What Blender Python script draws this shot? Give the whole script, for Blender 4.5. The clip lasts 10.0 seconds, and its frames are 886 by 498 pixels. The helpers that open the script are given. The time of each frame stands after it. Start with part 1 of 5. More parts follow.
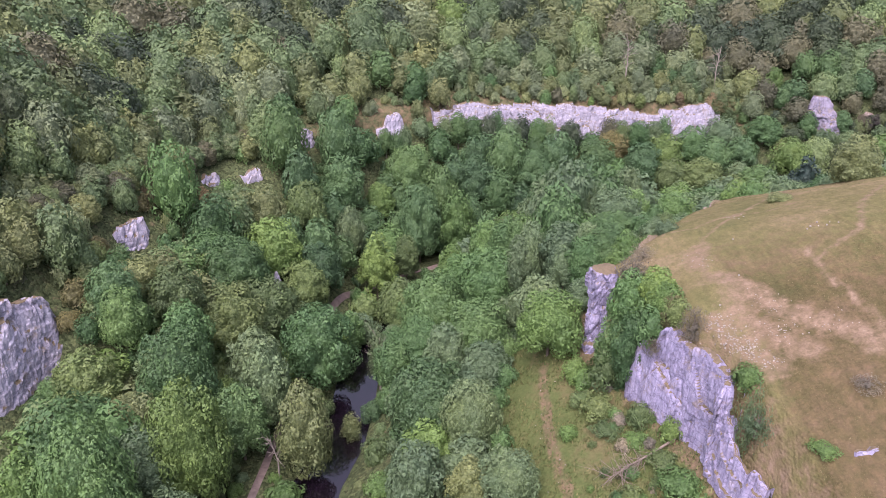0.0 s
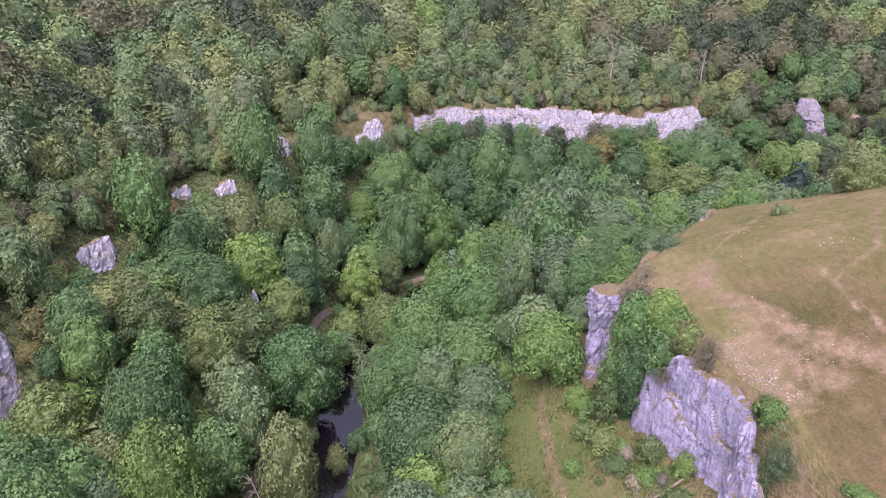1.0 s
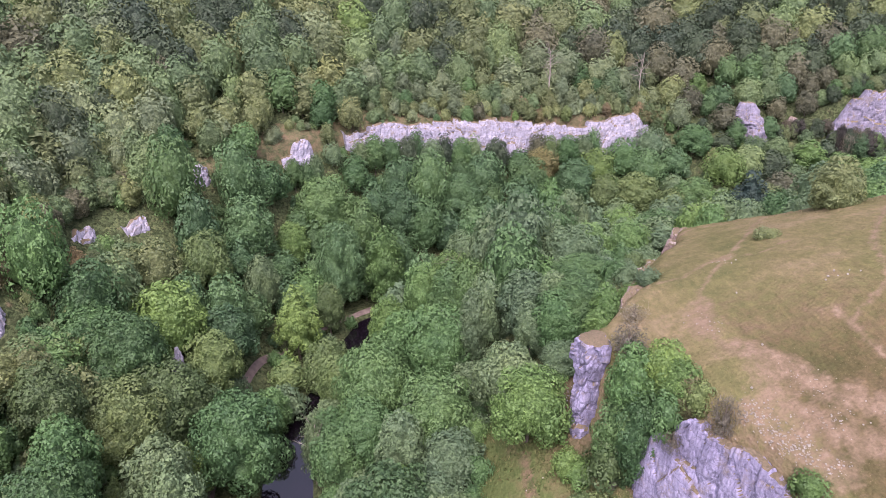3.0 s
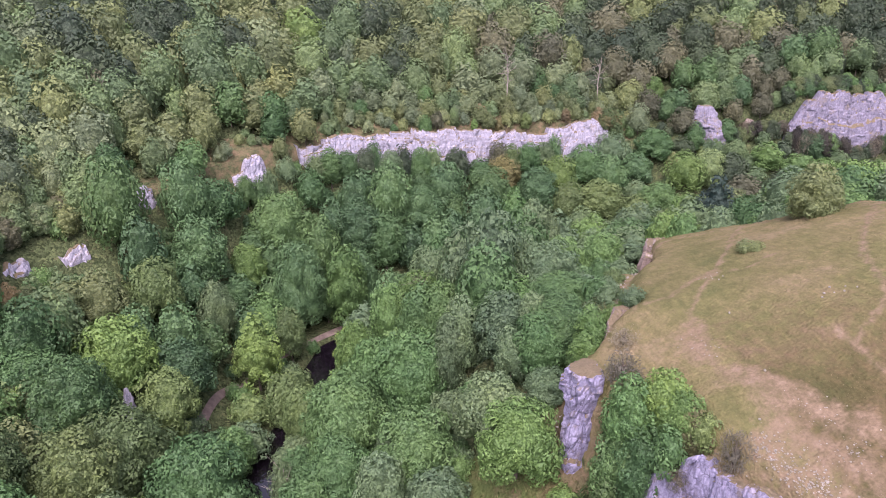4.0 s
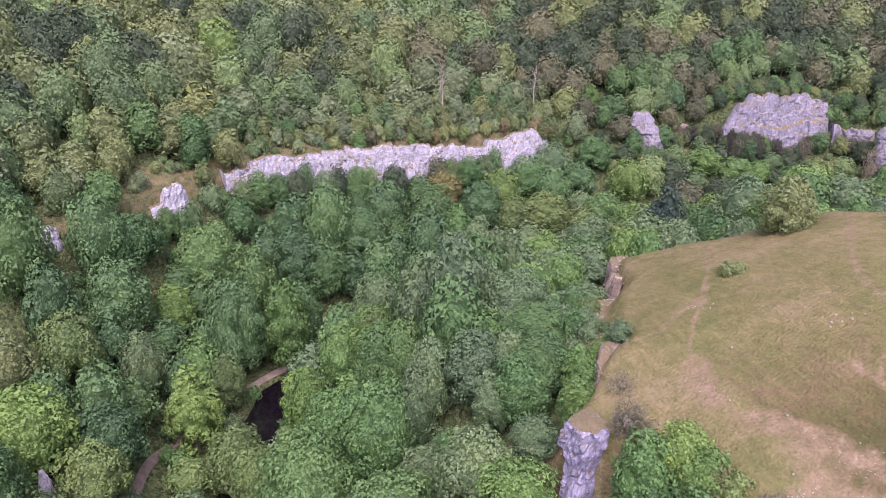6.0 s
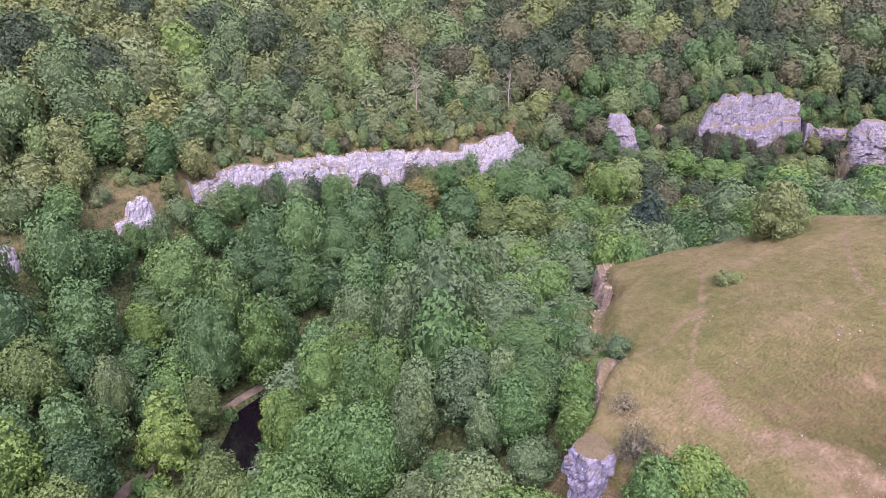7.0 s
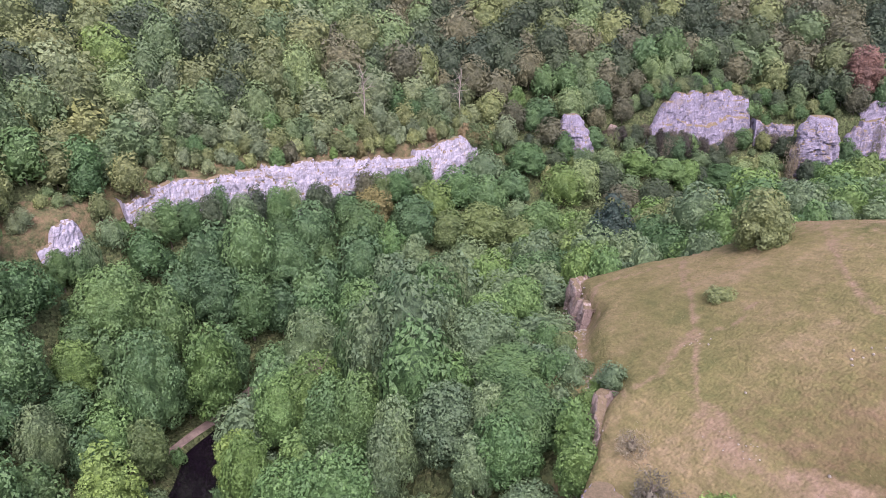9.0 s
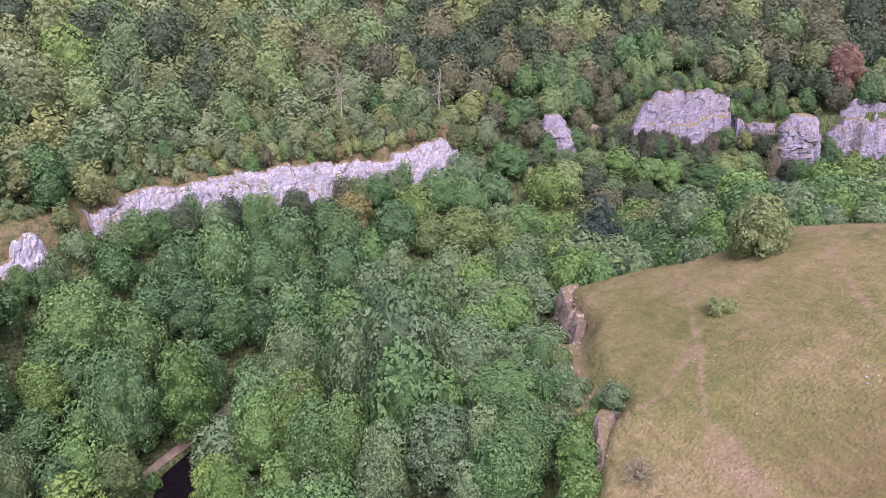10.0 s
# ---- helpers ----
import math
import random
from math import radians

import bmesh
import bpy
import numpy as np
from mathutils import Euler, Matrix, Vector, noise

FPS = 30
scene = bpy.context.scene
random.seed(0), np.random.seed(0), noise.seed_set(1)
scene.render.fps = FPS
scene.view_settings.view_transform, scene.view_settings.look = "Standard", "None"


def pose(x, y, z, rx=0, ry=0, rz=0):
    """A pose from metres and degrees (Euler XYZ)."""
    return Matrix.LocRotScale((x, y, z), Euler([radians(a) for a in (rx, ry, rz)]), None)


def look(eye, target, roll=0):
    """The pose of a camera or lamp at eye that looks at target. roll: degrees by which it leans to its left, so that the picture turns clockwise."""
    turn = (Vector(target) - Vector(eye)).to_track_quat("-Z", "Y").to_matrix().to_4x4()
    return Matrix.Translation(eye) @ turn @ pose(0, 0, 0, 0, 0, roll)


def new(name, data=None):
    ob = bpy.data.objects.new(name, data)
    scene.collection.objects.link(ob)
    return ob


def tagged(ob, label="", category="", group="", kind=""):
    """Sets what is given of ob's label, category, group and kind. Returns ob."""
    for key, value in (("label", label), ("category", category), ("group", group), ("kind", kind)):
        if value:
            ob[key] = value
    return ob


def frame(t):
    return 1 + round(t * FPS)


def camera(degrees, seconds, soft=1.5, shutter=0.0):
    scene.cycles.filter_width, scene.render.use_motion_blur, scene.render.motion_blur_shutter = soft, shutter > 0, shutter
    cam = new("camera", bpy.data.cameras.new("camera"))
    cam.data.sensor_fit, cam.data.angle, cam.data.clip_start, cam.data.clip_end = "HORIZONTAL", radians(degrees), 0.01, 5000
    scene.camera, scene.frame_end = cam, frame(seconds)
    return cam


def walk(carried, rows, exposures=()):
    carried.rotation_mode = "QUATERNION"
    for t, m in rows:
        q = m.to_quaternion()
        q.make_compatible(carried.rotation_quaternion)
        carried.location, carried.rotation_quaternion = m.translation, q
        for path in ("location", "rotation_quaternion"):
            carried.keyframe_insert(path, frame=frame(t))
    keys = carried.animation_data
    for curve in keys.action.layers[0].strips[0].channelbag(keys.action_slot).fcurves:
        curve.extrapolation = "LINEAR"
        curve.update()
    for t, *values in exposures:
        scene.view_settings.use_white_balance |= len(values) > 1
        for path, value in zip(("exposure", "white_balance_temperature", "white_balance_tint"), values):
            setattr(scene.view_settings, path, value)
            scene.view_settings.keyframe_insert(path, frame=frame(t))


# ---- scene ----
cam = camera(64.6, 10.0, soft=0.8)
PATH = [
    (0, (1.672, -0.571, 76.349), (1.656, 1.255, 75.531), 0.4),
    (0.5, (0.598, 3.007, 76.383), (0.615, 4.832, 75.565), 0.4),
    (1, (-0.598, 6.57, 76.501), (-0.542, 8.393, 75.68), 0.5),
    (1.5, (-1.637, 10.161, 76.613), (-1.535, 11.982, 75.791), 0.5),
    (2, (-2.76, 13.79, 76.621), (-2.6, 15.607, 75.8), 0.4),
    (2.5, (-3.635, 17.442, 76.553), (-3.422, 19.254, 75.734), 0.4),
    (4, (-6.509, 28.32, 76.771), (-6.088, 30.099, 75.962), 0.2),
    (4.5, (-7.376, 31.607, 76.918), (-6.898, 33.373, 76.111), 0.2),
    (5, (-8.181, 34.663, 76.965), (-7.647, 36.415, 76.16), 0.2),
    (5.5, (-9.011, 37.438, 76.964), (-8.415, 39.17, 76.162), 0.2),
    (7, (-10.43, 45.104, 77.118), (-9.692, 46.782, 76.317), 0.1),
    (7.5, (-10.606, 47.442, 77.22), (-9.826, 49.099, 76.417), 0.1),
    (8, (-10.755, 49.759, 77.264), (-9.932, 51.395, 76.459), 0.2),
    (8.5, (-10.746, 52.128, 77.209), (-9.887, 53.743, 76.402), 0.2),
    (9, (-10.715, 54.501, 77.261), (-9.819, 56.094, 76.449), 0.3),
    (9.5, (-10.307, 56.937, 77.262), (-9.379, 58.51, 76.446), 0.3),
    (10, (-9.886, 59.384, 77.294), (-8.928, 60.937, 76.474), 0.4),
]
EXPOSURES = [(0.0, 1.92, 6350, 34), (10.0, 1.92, 6350, 34)]
walk(cam, [(t, look(eye, target, roll)) for t, eye, target, roll in PATH], EXPOSURES)


# ---- sky and sun: an overcast summer evening ----
world = bpy.data.worlds.new("overcast_sky")
scene.world = world
world.use_nodes = True
wn = world.node_tree
sky = wn.nodes.new("ShaderNodeTexSky")
sky.sky_type, sky.sun_disc = "NISHITA", False
sky.sun_elevation, sky.sun_rotation = radians(58), radians(200)
sky.air_density, sky.dust_density, sky.ozone_density = 1.0, 4.0, 1.0
veil = wn.nodes.new("ShaderNodeHueSaturation")
veil.inputs["Saturation"].default_value = 0.6
wn.links.new(sky.outputs[0], veil.inputs["Color"])
wn.links.new(veil.outputs[0], wn.nodes["Background"].inputs[0])
wn.nodes["Background"].inputs[1].default_value = 0.09
sun = new("sun", bpy.data.lights.new("sun", "SUN"))
sun.data.energy, sun.data.angle, sun.data.color = 1.5, radians(50), (1.0, 0.95, 0.88)
sun.matrix_world = look((-30, 0, 230), (15, 120, 20))


# ---- arithmetic helpers ----
def lattice(ix, iy, iz, seed):
    h = np.sin(ix * 127.1 + iy * 311.7 + iz * 74.7 + seed * 53.3) * 43758.5453
    return h - np.floor(h)


def vnoise(x, y, z=0.0, seed=0):
    """Smooth value noise, 0 to 1, on arrays."""
    x, y, z = np.broadcast_arrays(np.asarray(x, float), np.asarray(y, float), np.asarray(z, float))
    ix, iy, iz = np.floor(x), np.floor(y), np.floor(z)
    fx, fy, fz = [f * f * (3 - 2 * f) for f in (x - ix, y - iy, z - iz)]
    total = 0
    for a in (0, 1):
        for b in (0, 1):
            for c in (0, 1):
                w = (fx if a else 1 - fx) * (fy if b else 1 - fy) * (fz if c else 1 - fz)
                total = total + w * lattice(ix + a, iy + b, iz + c, seed)
    return total


def fbm(x, y, z=0.0, seed=0, octaves=4):
    total, amp, top = 0, 1.0, 0
    for o in range(octaves):
        k = 2.03 ** o
        total = total + amp * vnoise(x * k, y * k, z * k, seed + o)
        top += amp
        amp *= 0.5
    return total / top


def smooth(a, b, v):
    t = np.clip((v - a) / (b - a), 0, 1)
    return t * t * (3 - 2 * t)


def along(line, x, y):
    """The distance to a polyline in plan, and its further columns at the nearest place."""
    L = np.array(line, float)
    best = np.full(np.shape(x), 1e9)
    cols = [np.zeros(np.shape(x)) for _ in range(L.shape[1] - 2)]
    for a, b in zip(L[:-1], L[1:]):
        d = b[:2] - a[:2]
        t = np.clip(((x - a[0]) * d[0] + (y - a[1]) * d[1]) / (d @ d), 0, 1)
        dist = np.hypot(x - a[0] - t * d[0], y - a[1] - t * d[1])
        near = dist < best
        best = np.where(near, dist, best)
        for i in range(len(cols)):
            cols[i] = np.where(near, a[2 + i] + t * (b[2 + i] - a[2 + i]), cols[i])
    return (best, *cols)


def inside(poly, x, y):
    P = np.array([p[:2] for p in poly], float)
    odd = np.zeros(np.shape(x), bool)
    for a, b in zip(P, np.roll(P, -1, 0)):
        if a[1] == b[1]:
            continue
        odd ^= ((a[1] > y) != (b[1] > y)) & (x < (b[0] - a[0]) * (y - a[1]) / (b[1] - a[1]) + a[0])
    return odd


# ---- plan of the dale: metres, river level 0 ----
# valley bottom: x, y, height
VALLEY = [(-60, -600, 0), (-30, -60, 0), (-20, 50, 0), (-18, 81, 0), (-15.7, 91, 0), (-15, 101, 0), (-15, 111, 0), (-13.7, 118, 0),
          (-10.5, 123, 0), (-8, 131, 0), (-6.5, 139, 0), (-2.5, 145.5, 0), (0.5, 152, 0), (8, 157, 0), (25, 162, 1.5), (45, 167, 4),
          (80, 167, 12), (130, 160, 16), (200, 125, 18), (320, 60, 18), (900, -300, 20)]
RIVER = [p[:2] for p in VALLEY[1:14]] + [(14, 159)]
TRACK = [(-29, 30), (-27.5, 60), (-26.7, 79), (-26.3, 85), (-26.2, 93), (-26, 110), (-24.5, 126), (-22.3, 134.8), (-20.2, 139.2), (-13, 148), (-4, 155.3), (0.6, 158.3),
         (7.6, 162), (17, 166), (29, 170), (42, 174), (60, 176)]
# northern rim: x, y, height, drop of the rock, steepness of the hill above
NORTH = [(-120, -600, 27, 1, 0.8), (-66, 0, 27, 2, 0.8), (-66, 60, 28, 6, 0.8), (-65, 70, 28, 9, 0.8), (-60.8, 87, 28, 11, 0.85), (-60, 92, 28, 3, 0.9), (-58.4, 100, 28, 0.6, 0.9), (-57.5, 110, 28, 2, 0.85),
         (-56.5, 115, 28, 4, 0.85), (-54.5, 121, 28, 1, 0.8), (-53, 130, 28, 0.4, 0.75), (-51.2, 143, 27.5, 2, 0.65), (-50.2, 148, 27.5, 2, 0.6), (-47, 150, 27.5, 0.5, 0.5), (-43, 152.4, 27.5, 2, 0.5),
         (-38, 158, 29, 0.5, 0.5), (-32, 165.6, 32, 2, 0.5), (-24, 171, 33, 0.8, 0.5), (-16, 177, 33.5, 3, 0.52), (-12, 179.2, 34.5, 6, 0.55), (-7, 182.4, 33.5, 1.5, 0.5), (-2, 186, 33, 3, 0.5), (10, 192.8, 34, 7, 0.5),
         (35, 194.2, 33.5, 8, 0.48), (72, 195.8, 33, 8, 0.5), (79, 196.2, 30, 4, 0.52), (86, 195.6, 29.5, 0.6, 0.55), (97, 192, 32, 0.8, 0.6), (101, 190.8, 34.5, 8, 0.6), (105.5, 190.3, 34.5, 8, 0.6),
         (109, 190, 33, 0.8, 0.55), (115, 189.4, 34, 4, 0.55), (119, 188, 34.5, 1, 0.52), (122, 185.4, 36, 5, 0.5), (125, 184, 39, 11, 0.5), (143, 180, 40, 12, 0.5), (151, 176, 37, 6, 0.5),
         (156, 170, 34, 5, 0.5), (160, 163, 34, 8, 0.5), (164, 158, 34.5, 7, 0.5), (170, 155, 36, 11, 0.5), (190, 143, 36, 8, 0.5), (300, 80, 36, 4, 0.5), (900, -240, 40, 2, 0.4)]
# southern rim of the headland: x, y, height of the rock's foot
SOUTH = [(60, -600, 20), (45, 0, 20), (38, 30, 20), (34, 52, 22), (33.2, 59, 23), (30.5, 67.4, 22.5), (27.6, 75.2, 22.5), (27.6, 80.5, 23), (23.6, 85.5, 22.5),
         (22, 91, 22.5), (27, 94, 27), (31, 97.8, 28.5), (34, 99.8, 32), (35, 103, 32.6), (37, 107, 32.2), (40.5, 112, 31), (45, 115.5, 29.5), (48, 119.5, 26), (50, 123.5, 25), (52.8, 127.6, 24.5), (55.8, 130.5, 24), (60, 128, 27),
         (65, 117.5, 33), (70, 112.5, 36), (80, 110, 38), (95, 108, 38), (130, 97, 38), (220, 50, 36), (900, -340, 30)]
SOUTH = [(*p, 3.0 if 33.5 < p[0] < 46 and 99 < p[1] < 116 else 1.5) for p in SOUTH]
MEADOW = [(6, 40), (9, 68), (9, 80), (11, 92), (13.5, 97), (16, 94), (20, 88), (24, 84), (27, 74), (30, 66), (33, 50), (34, 35)]
FAR = 3000.0


def plateau(x, y):
    X, Y = np.clip((x - 45) / 10, -3, 9), np.clip((y - 90) / 10, -5, 5)
    X = np.where(X > 2, 2 + 0.9 * np.tanh((X - 2) / 0.9), X)
    # low swells of the turf: x, y, breadth, height
    swell = sum(h * np.exp(-((x - a) ** 2 + (y - b) ** 2) / r ** 2) for a, b, r, h in ((54, 126, 7, 1.3), (34.5, 96, 4, 0.8), (33.5, 75, 4.5, 0.8), (52, 82, 11, 1.4)))
    return swell - 0.2 * np.clip(x - 76, 0, 22) + 39.6 + 3.15 * X - 1.32 * Y - 0.137 * X * X - 0.211 * X * Y - 0.6 * Y * Y


def height(x, y):
    x, y = np.broadcast_arrays(np.asarray(x, float), np.asarray(y, float))
    dv, zv = along(VALLEY, x, y)
    dn, zn, drop, steep = along(NORTH, x, y)
    ds, foot, soft_ = along(SOUTH, x, y)
    left = inside(VALLEY + [(900, FAR), (-FAR, FAR), (-FAR, -600)], x, y)
    hill = inside(NORTH + [(900, FAR), (-FAR, FAR), (-FAR, -600)], x, y)
    head = inside(SOUTH + [(900, -FAR), (60, -FAR)], x, y)
    lump = fbm(x / 9, y / 9, 0, 3) - 0.5
    flat = np.where(left & (x < 5), 12.0, 5.0)
    reach = np.maximum(dv - flat, 0)
    bank = zv + 1.2 * smooth(3.0, 6.0, dv) - 1.6 * (1 - smooth(2.2, 4.2, dv)) * (x < 27)
    # slopes that rise from the valley bottom to the foot of each rock band
    tn, ts = reach / (reach + dn + 0.01), reach / (reach + ds + 0.01)
    low = np.where(left, bank + (zn - drop - zv - 1.2) * tn, bank + (foot - zv - 1.2) * ts)
    low = low + lump * 2.2 * smooth(2, 12, reach)
    bank_ = np.where((x > 30) & (x < 46) & (y > 99) & (y < 118), 1.0, 0.0)
    low = np.where(~left & (bank_ > 0) & (ds < 8), np.maximum(low, foot - 0.02 * ds * ds - 0.12 * ds + lump), low)
    up = zn + 62 * np.tanh(steep * np.maximum(dn - 1.0, 0) / 62) + lump * 4.5 * smooth(2, 15, dn)
    wn_ = np.where(hill, smooth(0.0, 1.2, dn), 0)
    z = low * (1 - wn_) + up * wn_
    top = plateau(x, y) + (fbm(x / 6, y / 6, 0, 9) - 0.5) * 0.9 + (fbm(x / 1.6, y / 1.6, 0, 5, 3) - 0.5) * 0.22
    ws = np.where(head, smooth(0.0, 1.0, ds / soft_), 0)
    return z * (1 - ws) + top * ws


def h1(x, y):
    return float(height(np.array([x]), np.array([y]))[0])


# ---- materials ----
def material(name):
    m = bpy.data.materials.new(name)
    m.use_nodes = True
    return m, m.node_tree, m.node_tree.nodes["Principled BSDF"]


def node(tree, kind, **values):
    n = tree.nodes.new(kind)
    for key, value in values.items():
        n.inputs[key].default_value = value
    return n


def ramp(tree, source, stops):
    n = tree.nodes.new("ShaderNodeValToRGB")
    while len(n.color_ramp.elements) < len(stops):
        n.color_ramp.elements.new(0.5)
    for e, (p, c) in zip(n.color_ramp.elements, stops):
        e.position, e.color = p, (*c, 1) if len(c) == 3 else (c[0], c[0], c[0], 1)
    tree.links.new(source, n.inputs[0])
    return n


def blend(tree, factor, a, b, kind="MIX"):
    n = tree.nodes.new("ShaderNodeMix")
    n.data_type, n.blend_type = "RGBA", kind
    for socket, v in ((n.inputs["Factor"], factor), (n.inputs["A"], a), (n.inputs["B"], b)):
        if isinstance(v, (int, float)):
            socket.default_value = v
        elif isinstance(v, tuple):
            socket.default_value = (*v, 1)
        else:
            tree.links.new(v, socket)
    return n.outputs["Result"]


def math_node(tree, op, a, b=0.0):
    n = tree.nodes.new("ShaderNodeMath")
    n.operation = op
    for socket, v in zip(n.inputs, (a, b)):
        if isinstance(v, (int, float)):
            socket.default_value = v
        else:
            tree.links.new(v, socket)
    return n.outputs[0]


def position(tree, scale=(1, 1, 1)):
    g = tree.nodes.new("ShaderNodeNewGeometry")
    m = tree.nodes.new("ShaderNodeMapping")
    m.inputs["Scale"].default_value = scale
    tree.links.new(g.outputs["Position"], m.inputs["Vector"])
    return m.outputs[0]


def noise_node(tree, vector, scale, detail=4, rough=0.6):
    n = node(tree, "ShaderNodeTexNoise", Scale=scale, Detail=detail, Roughness=rough)
    tree.links.new(vector, n.inputs["Vector"])
    return n.outputs["Fac"]


def bump(tree, bsdf, source, strength, distance):
    n = node(tree, "ShaderNodeBump", Strength=strength, Distance=distance)
    tree.links.new(source, n.inputs["Height"])
    tree.links.new(n.outputs[0], bsdf.inputs["Normal"])


LEAFY = 0.88


def leaf_material(name, a, b, c, vary=1.0, through_light=0.28):
    """Leaves of one kind of tree: three tones, chosen tree by tree, with a finer change over the crown."""
    m, t, p = material(name)
    info = t.nodes.new("ShaderNodeObjectInfo")
    att = t.nodes.new("ShaderNodeAttribute")
    att.attribute_name = "tint"
    pick = math_node(t, "FRACT", math_node(t, "ADD", info.outputs["Random"], att.outputs["Fac"]))
    a, b, c = [tuple(LEAFY * v for v in q) for q in (a, b, c)]
    tone = ramp(t, pick, [(0.0, a), (0.5, b), (1.0, c)]).outputs[0]
    pos = position(t)
    geo = t.nodes.new("ShaderNodeNewGeometry")
    spray = ramp(t, geo.outputs["Random Per Island"], [(0.0, (0.89, 0.90, 0.91)), (0.5, (1.0, 1.0, 1.0)), (1.0, (1.13, 1.12, 1.08))]).outputs[0]
    each = ramp(t, math_node(t, "FRACT", math_node(t, "MULTIPLY", pick, 17.3)), [(0.0, (1 - 0.32 * vary, 1 - 0.29 * vary, 1 - 0.26 * vary)), (0.5, (1.0, 1.0, 1.0)), (1.0, (1 + 0.38 * vary, 1 + 0.32 * vary, 1 + 0.18 * vary))]).outputs[0]
    broad = ramp(t, noise_node(t, pos, 0.3, 2), [(0.3, (0.90, 0.93, 0.97)), (0.7, (1.12, 1.08, 1.0))]).outputs[0]
    # leaf-to-leaf tone; its dark cells also paint shaded gaps between leaf clusters
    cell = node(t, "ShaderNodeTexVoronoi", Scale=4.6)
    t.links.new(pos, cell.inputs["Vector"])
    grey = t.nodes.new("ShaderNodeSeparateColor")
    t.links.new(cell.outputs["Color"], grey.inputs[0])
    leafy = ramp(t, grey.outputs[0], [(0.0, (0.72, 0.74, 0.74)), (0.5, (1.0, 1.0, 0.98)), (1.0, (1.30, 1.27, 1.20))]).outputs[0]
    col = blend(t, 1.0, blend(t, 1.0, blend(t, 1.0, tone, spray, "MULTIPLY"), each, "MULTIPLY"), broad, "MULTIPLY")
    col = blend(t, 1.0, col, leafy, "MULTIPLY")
    bump(t, p, math_node(t, "SUBTRACT", 1.0, cell.outputs["Distance"]), 0.5, 0.2)
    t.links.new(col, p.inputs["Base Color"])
    p.inputs["Roughness"].default_value = 0.55
    p.inputs["Specular IOR Level"].default_value = 0.3
    tr = t.nodes.new("ShaderNodeBsdfTranslucent")
    t.links.new(col, tr.inputs["Color"])
    mix = t.nodes.new("ShaderNodeMixShader")
    mix.inputs[0].default_value = through_light
    t.links.new(p.outputs[0], mix.inputs[1])
    t.links.new(tr.outputs[0], mix.inputs[2])
    t.links.new(mix.outputs[0], t.nodes["Material Output"].inputs["Surface"])
    return m


LEAF = {
    "green": leaf_material("leaves_mid_green", (0.074, 0.158, 0.064), (0.087, 0.174, 0.070), (0.102, 0.188, 0.073)),
    "dark": leaf_material("leaves_dark_green", (0.069, 0.139, 0.067), (0.078, 0.154, 0.073), (0.089, 0.165, 0.067), 0.8),
    "bright": leaf_material("leaves_yellow_green", (0.101, 0.192, 0.064), (0.115, 0.207, 0.066), (0.137, 0.219, 0.069), 0.6),
    "olive": leaf_material("leaves_olive", (0.093, 0.150, 0.063), (0.106, 0.163, 0.067), (0.120, 0.169, 0.069)),
    "grey": leaf_material("leaves_grey_green", (0.103, 0.170, 0.095), (0.118, 0.188, 0.103), (0.125, 0.188, 0.095), 0.5),
    "brown": leaf_material("leaves_brown_tinged", (0.116, 0.125, 0.059), (0.130, 0.130, 0.063), (0.140, 0.135, 0.067)),
    # hill leaf tones, partly greyed: distance haze is mixed into these colours
    "scrub_green": leaf_material("leaves_scrub_green", (0.113, 0.181, 0.089), (0.124, 0.198, 0.096), (0.143, 0.212, 0.099), 0.8),
    "scrub_olive": leaf_material("leaves_scrub_olive", (0.127, 0.168, 0.078), (0.141, 0.184, 0.085), (0.162, 0.195, 0.088), 0.7),
    "scrub_dark": leaf_material("leaves_scrub_dark", (0.050, 0.080, 0.052), (0.056, 0.086, 0.053), (0.060, 0.090, 0.052), 0.6),
    "scrub_brown": leaf_material("leaves_scrub_brown", (0.101, 0.112, 0.073), (0.111, 0.121, 0.078), (0.120, 0.128, 0.083), 0.6),
    "scrub_grey": leaf_material("leaves_scrub_grey", (0.142, 0.194, 0.113), (0.153, 0.207, 0.120), (0.162, 0.213, 0.118)),
    "thicket": leaf_material("leaves_dusky_thicket", (0.066, 0.062, 0.054), (0.076, 0.070, 0.060), (0.084, 0.080, 0.062)),
    "copper": leaf_material("leaves_copper", (0.157, 0.099, 0.088), (0.166, 0.103, 0.090), (0.170, 0.108, 0.095), 0.3),
    "blue": leaf_material("leaves_conifer_blue", (0.025, 0.051, 0.048), (0.029, 0.056, 0.051), (0.031, 0.060, 0.051), 0.2),
    "rust": leaf_material("leaves_rust_red", (0.180, 0.150, 0.090), (0.185, 0.152, 0.094), (0.175, 0.142, 0.088)),
    "pale": leaf_material("leaves_pale_yellow_green", (0.154, 0.197, 0.087), (0.162, 0.206, 0.091), (0.169, 0.211, 0.093), 0.4),
    "lime": leaf_material("leaves_lime", (0.159, 0.259, 0.073), (0.165, 0.263, 0.077), (0.169, 0.266, 0.077), 0.25),
    "thorn": leaf_material("twigs_grey_thorn", (0.190, 0.182, 0.150), (0.200, 0.190, 0.158), (0.205, 0.192, 0.160)),
}


def bark_material(name, a, b):
    m, t, p = material(name)
    n = noise_node(t, position(t, (3, 3, 0.6)), 2.0, 5, 0.7)
    t.links.new(ramp(t, n, [(0.3, a), (0.7, b)]).outputs[0], p.inputs["Base Color"])
    p.inputs["Roughness"].default_value = 0.9
    bump(t, p, n, 0.6, 0.05)
    return m


BARK = bark_material("bark_brown", (0.045, 0.036, 0.028), (0.13, 0.11, 0.085))
PALE_BARK = bark_material("bark_pale_dead", (0.17, 0.15, 0.13), (0.32, 0.29, 0.26))


